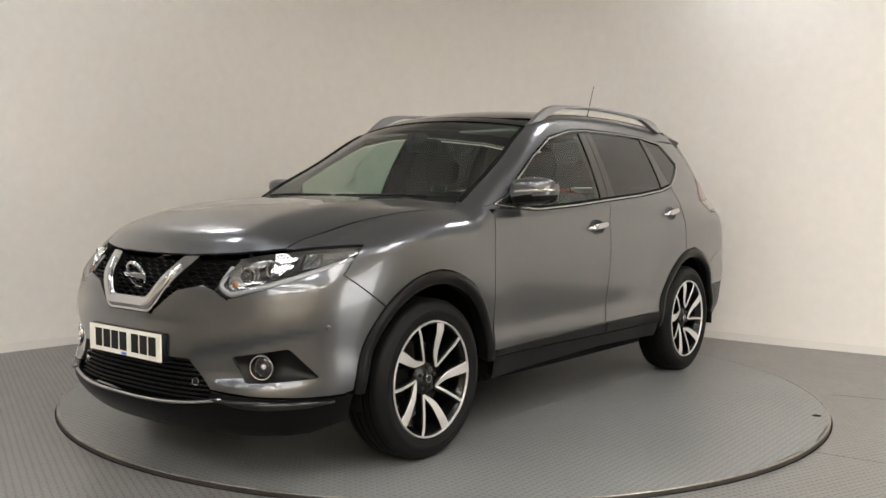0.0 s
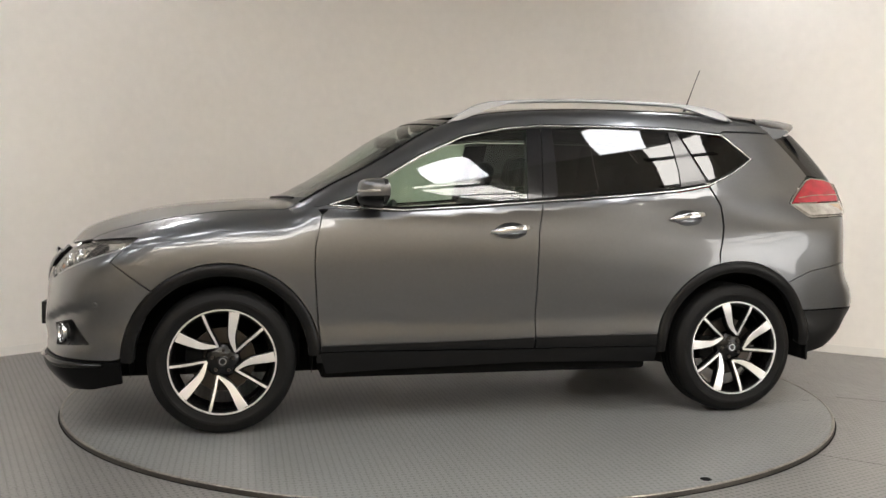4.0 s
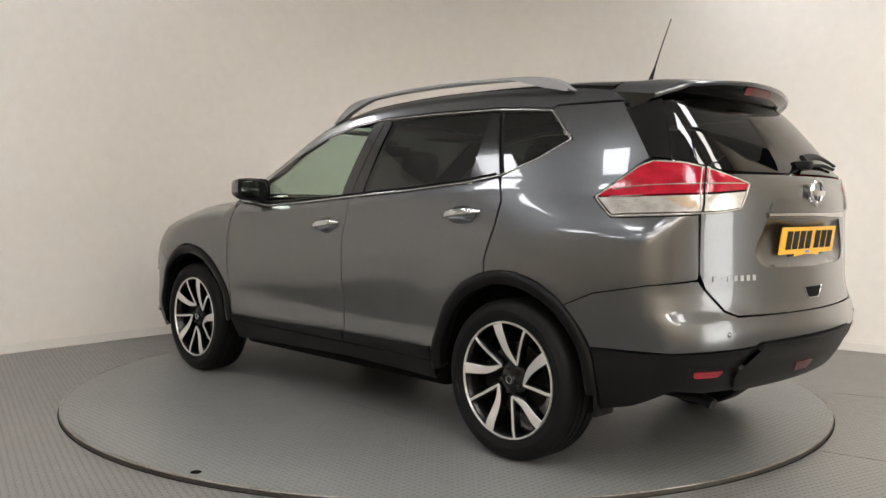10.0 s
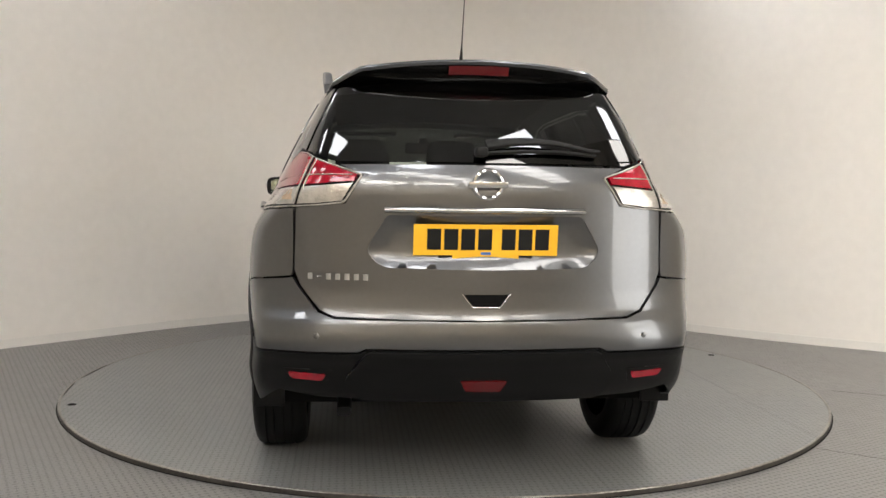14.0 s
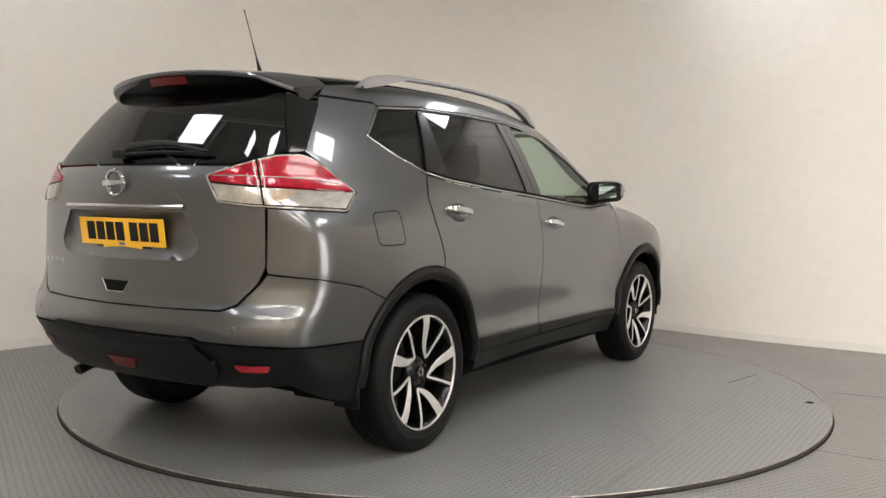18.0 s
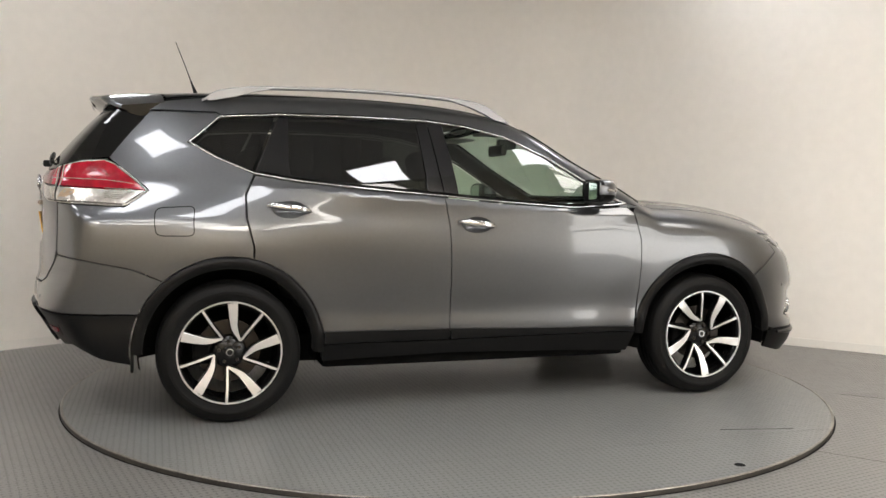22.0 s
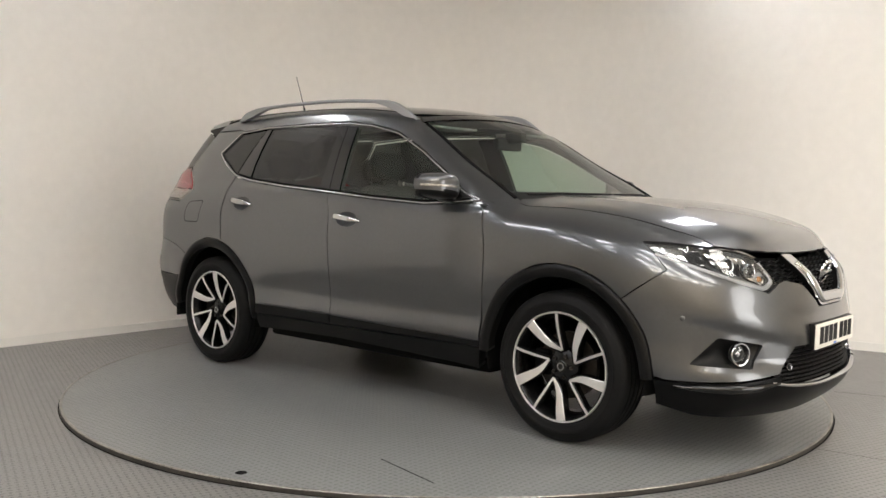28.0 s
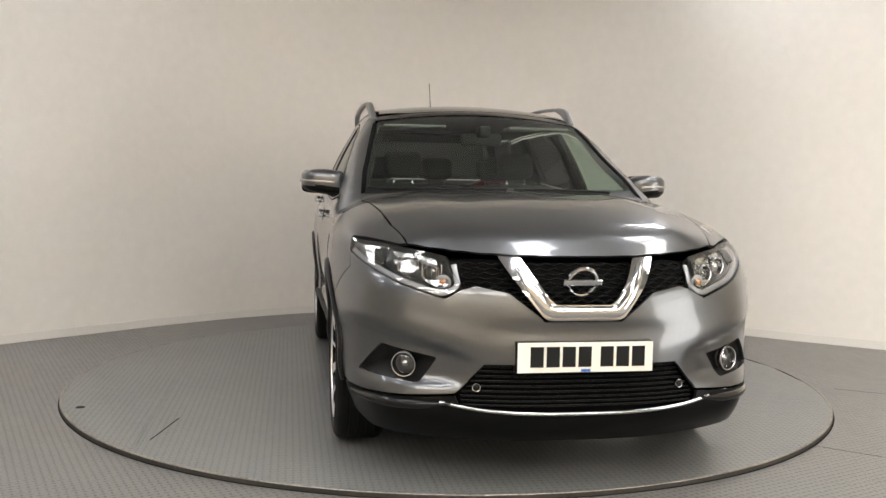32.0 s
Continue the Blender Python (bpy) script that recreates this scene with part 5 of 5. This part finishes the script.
def roof_rail(s):
    xs = np.linspace(0.20, -1.47, 60)
    base = tp(*[(x, pch(x, (-1.47, -1.2, -0.4, 0.05, 0.20), (0.560, 0.578, 0.590, 0.592, 0.585))) for x in xs])
    top = pch(xs, (-1.475, -1.42, -1.36, -1.17, -0.67, -0.06, 0.04, 0.12, 0.20), (0.004, 0.030, 0.046, 0.050, 0.052, 0.052, 0.046, 0.028, 0.004))
    P = base.copy()
    P[:, 2] = np.maximum(pch(xs, (-1.475, -1.44, -1.384, -1.17, -0.67, -0.06, 0.04, 0.12, 0.20), (1.606, 1.630, 1.660, 1.688, 1.697, 1.668, 1.648, 1.606, 1.556)), base[:, 2] + 0.004)
    P[:, 1] += 0.014
    top = P[:, 2] - base[:, 2]
    P *= (1, s, 1)
    k0, k1 = [i for i, x in enumerate(xs) if x > -0.08][-1], [i for i, x in enumerate(xs) if x > -1.23][-1]
    bar = sweep("roof_rail", P - (0, 0, 0.009), (0, 0, 1), np.full(60, 0.034), np.minimum(0.020, 0.006 + top * 0.4), SATIN, car, "satin silver roof rail")

    def foot(i0, i1, inner):
        V, F = [], []
        for i in range(i0, i1):
            zt, y = P[i][2] - 0.004, P[i][1]
            zb = max(base[i][2] - 0.004, zt - 0.042)
            zb = zt - 0.012 + (zb - zt + 0.012) * min(1, abs(i - inner) / 6)
            V += [(xs[i], y - 0.017, zb), (xs[i], y + 0.017, zb), (xs[i], y + 0.016, zt), (xs[i], y - 0.016, zt)]
        for i in range(i1 - i0 - 1):
            F += [(4 * i + k, 4 * i + (k + 1) % 4, 4 * i + 4 + (k + 1) % 4, 4 * i + 4 + k) for k in range(4)]
        F += [(3, 2, 1, 0), tuple(4 * (i1 - i0 - 1) + k for k in range(4))]
        obj("rail_foot", V, F, SATIN, bar)
    foot(1, k0 + 4, k0 + 3)
    foot(k1 - 3, 59, k1 - 3)


for s in (1, -1):
    roof_rail(s)
aer = np.array([(-1.470, 0, 1.675), (-1.476, 0, 1.70), (-1.494, 0, 1.745), (-1.505, 0, 1.775), (-1.54, 0, 1.87), (-1.584, 0, 1.982)])
sweep("aerial", aer, (0, 1, 0), (0.034, 0.022, 0.012, 0.006, 0.0045, 0.004), (0.030, 0.020, 0.012, 0.006, 0.0045, 0.004), INK, car, "thin black whip aerial")


def spoiler():
    n = 31
    ys = np.linspace(-0.555, 0.555, n)
    top, low = [], []
    for y in ys:
        q = abs(y) / 0.555
        xf = -1.745 + 0.095 * q ** 2
        zf = tp((xf, y))[0][2] + 0.001
        xt = -2.035 + 0.13 * q ** 2.2 + 0.05 * max(0, q - 0.85) / 0.15
        zt = 1.640 - 0.040 * q ** 2 - 0.035 * max(0, q - 0.8) / 0.2
        row = []
        for t in np.linspace(0, 1, 9):
            z = zf + (zt - zf) * t + 0.012 * math.sin(math.pi * t) * (1 - q ** 4)
            row.append((xf + (xt - xf) * t, y, z))
        row += [(xt - 0.004, y, zt - 0.008), (xt + 0.002, y, zt - 0.018)]
        top.append(row)
        zr = 1.545 - 0.01 * q ** 2
        low.append([(xt + 0.002, y, zt - 0.018), (xt + 0.020, y, zt - 0.045 * (1 - 0.5 * q ** 3)), (xt + 0.06, y, zt - 0.075 * (1 - 0.3 * q ** 2)), (xt + 0.15, y, zr - 0.01), (xf - 0.02, y, zf - 0.06)])
    for name, rows, m in (("spoiler", top, PAINT), ("spoiler_underside", low, GLOSSB)):
        k = len(rows[0])
        V = [p for r in rows for p in r]
        F = [(i * k + j, i * k + j + 1, i * k + k + j + 1, i * k + k + j) for i in range(n - 1) for j in range(k - 1)]
        if name == "spoiler":
            sp = obj(name, V, F, m, car, "roof spoiler in body colour", sharp=50)
        else:
            obj(name, V, F, m, sp)
    for s in (0, n - 1):   # end caps
        a, b = top[s], low[s]
        V = a + b[1:]
        obj("end_cap", V, [tuple(range(len(V)))], GLOSSB, sp, smooth=False)
    V, F = [], []
    for y in np.linspace(-0.115, 0.115, 9):
        q = abs(y) / 0.555
        xt = -2.035 + 0.13 * q ** 2.2
        V += [(xt + 0.000, y, 1.617 - 0.04 * q * q), (xt + 0.014, y, 1.585 - 0.04 * q * q)]
    F = [(2 * i, 2 * i + 1, 2 * i + 3, 2 * i + 2) for i in range(8)]
    obj("brake_lamp", V, F, REDDARK, sp, "dark red high brake lamp")


spoiler()
# rear wiper
wp, wn = spot(re((0.02, 1.272)), 0.018)
part("wiper_hub", box_bm(-0.035, 0.035, -0.022, 0.022, -0.018, 0.018, 0.010, m=Matrix.Translation(wp)), INK, car, "black rear wiper hub")
path = re(*[(0.0 - 0.425 * t, 1.295 + 0.022 * math.sin(math.pi * min(1, t * 1.1)) - 0.014 * t) for t in np.linspace(0, 1, 12)])
pn = grad(path)
sweep("wiper_arm", path + pn * 0.022, pn, np.linspace(0.040, 0.012, 12), np.linspace(0.020, 0.010, 12), INK, car, "black rear wiper arm")
path = re(*[(0.01 - 0.42 * t, 1.272 + 0.010 * math.sin(math.pi * t)) for t in np.linspace(0, 1, 12)])
sweep("wiper_blade", path + grad(path) * 0.010, grad(path), np.full(12, 0.012), np.full(12, 0.016), INK, car)
# front wipers
for y0, y1 in ((-0.62, -0.02), (0.02, 0.55)):
    path = tp(*[(1.100 - 0.13 * (y / 0.65) ** 2 - 0.012 * math.sin((y - y0) / (y1 - y0) * math.pi), y) for y in np.linspace(y0, y1, 12)])
    sweep("wiper_arm", path + grad(path) * -0.004, grad(path), np.full(12, 0.016), np.full(12, 0.014), INK, car, "black windscreen wiper")


def door_mirror(s):
    c = np.array((0.620, 0.908, 1.174))
    n, m = 36, 22
    V = []
    for j in range(m + 1):
        v = -math.pi / 2 + math.pi * j / m
        for i in range(n):
            u = 2 * math.pi * i / n
            f = lambda w, e: math.copysign(abs(w) ** e, w)
            x, y, z = f(math.cos(v), 0.55) * f(math.cos(u), 0.7), f(math.cos(v), 0.55) * f(math.sin(u), 0.55), f(math.sin(v), 0.6)
            px = x * (0.095 if x > 0 else 0.05)
            px -= 0.035 * max(0, y) ** 2          # swept back outboard
            pz = z * (0.066 - 0.010 * max(0, y)) - 0.010 * (1 if z < 0 else 0) * max(0, -y) + 0.006 * y
            py = y * 0.114
            V.append(((c[0] + px), (c[1] + py) * s, c[2] + pz))
    upper, lower = [], []
    for j in range(m):
        for i in range(n):
            k = (i + 1) % n
            f = (j * n + i, j * n + k, (j + 1) * n + k, (j + 1) * n + i)
            zc = sum(V[q][2] for q in f) / 4
            xc = sum(V[q][0] for q in f) / 4
            if xc < c[0] - 0.043:
                continue
            (upper if zc > c[2] - 0.022 else lower).append(f if s > 0 else f[::-1])
    cap = obj("door_mirror", V, upper, PAINT, car, "grey and black door mirror")
    obj("mirror_base", V, lower, CLAD, cap, "black lower shell")
    aim = Matrix.Diagonal((1, s, 1, 1)) @ Matrix.Translation(c) @ pose(0, 0, 0, 0, 0, 7) @ Matrix.Translation(-Vector(c))
    for name, x0, x1, ry, rz, m, material in (("mirror_glass", -0.041, -0.036, 0.092, 0.047, aim, MIRROR), ("mirror_frame", -0.037, -0.020, 0.112, 0.062, Matrix.Diagonal((1, s, 1, 1)), INK)):
        rim = [(math.copysign(abs(math.cos(a)) ** 0.42, math.cos(a)) * ry, math.copysign(abs(math.sin(a)) ** 0.42, math.sin(a)) * rz) for a in np.linspace(0, 2 * math.pi, 48, endpoint=False)]
        bm = bmesh.new()
        rings = [[bm.verts.new(m @ Vector((c[0] + x, c[1] + y, c[2] + z))) for y, z in rim] for x in (x0, x1)]
        bm.faces.new(rings[0])
        bm.faces.new(rings[1][::-1])
        for i in range(48):
            bm.faces.new((rings[0][i], rings[1][i], rings[1][(i + 1) % 48], rings[0][(i + 1) % 48]))
        bmesh.ops.recalc_face_normals(bm, faces=bm.faces)
        part(name, bm, material, cap, "mirror glass" if material is MIRROR else "")
    pts = [(0.635, 0.815, 1.098), (0.635, 0.845, 1.106), (0.63, 0.88, 1.118)]
    sweep("mirror_stalk", np.array(pts) * (1, s, 1), (0, 0, 1), (0.13, 0.12, 0.10), (0.030, 0.028, 0.03), CLAD, cap)
    arc = [(c[0] + 0.097 * math.cos(a) ** 0.7 - 0.035 * max(0, math.sin(a)) ** 2, (c[1] + 0.119 * math.sin(a)), c[2] - 0.002 + 0.006 * math.sin(a)) for a in np.linspace(-0.5, 1.35, 14)]
    sweep("indicator_strip", np.array(arc) * (1, s, 1), (0, 0, 1), np.full(14, 0.008), np.full(14, 0.013), WHITELENS, cap, "pale indicator strip")


for s in (1, -1):
    door_mirror(s)
ribbon("fuel_flap_gap", sd(*FLAP), "rear", 0.005, 0.0006, SEAMB, car, closed=True, r=0.025, sides=(-1,))

# ---- dark backing sheets for the seams, inner body, floor and wheel housings behind the panels ----
# near-black sheets, added to put shade behind seams and openings
core = np.concatenate([fr((0.0, 0.90), (0.40, 0.905), (0.62, 0.915)), sd((1.83, 0.86), (1.83, 0.24)), fr((0.55, 0.21), (0.0, 0.20))])
panel("seam_backing_front", [core, mir(core)[1:-1]], "front", DARK, car, sides=(1,), off=-0.085, gap=0, thick=0.005, step=0.05)
core = np.concatenate([re((0.0, 1.235), (0.5, 1.23), (0.65, 1.20)), sd((-1.835, 1.15), (-1.835, 0.36)), re((0.6, 0.39), (0.0, 0.375))])
panel("seam_backing_rear", [core, mir(core)[1:-1]], "rear", DARK, car, sides=(1,), off=-0.075, gap=0, thick=0.005, step=0.05)
panel("door_card", sd((0.90, 1.06), (0.90, 0.30), (-0.90, 0.30), (-0.95, 0.72), (-1.22, 0.85), (-1.72, 0.85), (-1.72, 1.20), (-1.22, 1.20), (-0.6, 1.13), (0.4, 1.06)), "side", TRIM, car, off=-0.050, gap=0, thick=0.01, step=0.05)
panel("headliner", [tp(*[(0.20 - 0.1 * (y / 0.6) ** 2, y) for y in np.linspace(-0.56, 0.56, 9)]), tp((-0.6, 0.57), (-1.6, 0.55)), tp((-1.66, 0.3), (-1.70, 0), (-1.66, -0.3)), tp((-1.6, -0.55), (-0.6, -0.57))], "up", LINER, car, sides=(1,), off=-0.035, gap=0, thick=0.004, step=0.06)
for q in ([tp((0.96, 0.70), (0.62, 0.640), (0.24, 0.575)), sd((0.20, 1.47), (0.383, 1.372), (0.582, 1.255), (0.80, 1.12))],):
    panel("pillar_trim", q, "up", TRIM, car, off=-0.03, gap=0, thick=0.004)
panel("pillar_trim", [sd((-0.16, 1.15), (-0.34, 1.16), (-0.36, 1.53), (-0.21, 1.52))], "side", TRIM, car, off=-0.03, gap=0, thick=0.004)
panel("pillar_trim", [sd((-1.05, 1.21), (-1.23, 1.24), (-1.10, 1.535), (-1.04, 1.535))], "side", TRIM, car, off=-0.03, gap=0, thick=0.004)
panel("pillar_trim", [sd((-1.25, 1.22), (-1.72, 1.20), (-1.86, 1.28), (-1.78, 1.45), (-1.70, 1.53), (-1.40, 1.53), (-1.54, 1.385))], "side", TRIM, car, off=-0.03, gap=0, thick=0.004)
bm = box_bm(-1.62, 1.95, -0.55, 0.55, 0.225, 0.40, 0.06)
box_bm(-0.88, 0.88, -0.77, 0.77, 0.235, 0.36, 0.02, bm=bm)
part("underbody", bm, DARK, car, "dark underbody")
part("bulkhead", box_bm(0.98, 1.05, -0.70, 0.70, 0.3, 1.03, 0.01), DARK, car)
part("engine_cover", box_bm(1.05, 2.0, -0.48, 0.48, 0.3, 0.80, 0.05), DARK, car)
sweep("exhaust_tip", [(-1.90, 0.50, 0.345), (-2.06, 0.50, 0.34), (-2.12, 0.50, 0.32)], (0, 0, 1), (0.055, 0.055, 0.055), (0.04, 0.04, 0.04), CLAD, car, "dark exhaust tip")
for s in (1, -1):
    part("mud_flap", box_bm(-1.815, -1.800, 0.74, 0.865, 0.27, 0.42, 0.006, m=Matrix.Diagonal((1, s, 1, 1))), CLAD, car)


# ---- cabin ----
def cushion(x0, x1, y0, y1, z0, z1, bev, m=None, bm=None):
    return box_bm(x0, x1, y0, y1, z0, z1, bev, m=m, bm=bm, seg=4)


def seat(x, y, w, parent_label):
    b = part("seat", cushion(-0.02, 0.50, -w / 2, w / 2, 0.0, 0.17, 0.06, m=pose(x, y, 0.52)), SEAT, car, parent_label)
    lean = pose(x, y, 0.58, 0, -16, 0)
    part("backrest", cushion(-0.07, 0.07, -w / 2, w / 2, 0.0, 0.62, 0.06, m=lean), SEAT, b)
    part("headrest", cushion(-0.05, 0.06, -0.12, 0.12, 0.665, 0.835, 0.054, m=lean), SEAT, b)
    bm = bmesh.new()
    for q in (-0.06, 0.06):
        box_bm(-0.006, 0.006, q - 0.006, q + 0.006, 0.60, 0.69, 0.002, m=lean, bm=bm)
    part("headrest_post", bm, CHROME, b)


for y in (0.37, -0.37):
    seat(-0.05, y, 0.50, "dark cloth front seat")
for y in (0.43, 0.0, -0.43):
    seat(-0.98, y, 0.43, "dark cloth rear seat")
dash = cushion(0.55, 1.00, -0.73, 0.73, 0.72, 1.005, 0.07)
part("dashboard", dash, TRIM, car, "dark plastic dashboard")
part("dash_top", cushion(0.66, 0.99, -0.68, 0.68, 0.98, 1.035, 0.025), TRIM, car)
part("instrument_hood", cushion(0.50, 0.72, -0.56, -0.18, 0.98, 1.075, 0.04), TRIM, car)
part("centre_console", cushion(-0.25, 0.60, -0.10, 0.10, 0.45, 0.72, 0.04), TRIM, car)
ang = np.linspace(0, 2 * math.pi, 33)
wm = pose(0.40, -0.37, 0.955, 0, 66, 0)
sweep("steering_wheel", [wm @ Vector((0.185 * math.cos(a), 0.185 * math.sin(a), 0)) for a in ang], tuple(wm.to_3x3() @ Vector((0, 0, 1))), np.full(33, 0.030), np.full(33, 0.032), TRIM, car, "dark steering wheel")
part("wheel_boss", cushion(-0.06, 0.09, -0.10, 0.10, -0.04, 0.02, 0.02, m=wm), TRIM, car)
part("rear_view_mirror", cushion(0.36, 0.40, -0.12, 0.12, 1.395, 1.465, 0.015), INK, car, "dark interior mirror")
part("mirror_mount", box_bm(0.38, 0.50, -0.03, 0.03, 1.44, 1.50, 0.01), INK, car)
for y in (0.37, -0.37):
    part("sun_visor", cushion(0.14, 0.30, y - 0.18, y + 0.18, 1.500, 1.515, 0.006, m=pose(0, 0, 0)), LINER, car, "pale sun visor")
part("parcel_cover", cushion(-1.95, -1.35, -0.62, 0.62, 1.0, 1.03, 0.01), TRIM, car)


# ---- what moves ----
def motions():
    rows = []
    for t, a in TURN:
        rows.append((t, pose(0, 0, 0, 0, 0, a)))
    walk(turntable, rows)
    walk(car, [(t, m @ pose(CAR_OFF[0], CAR_OFF[1], 0.0)) for t, m in rows])


motions()
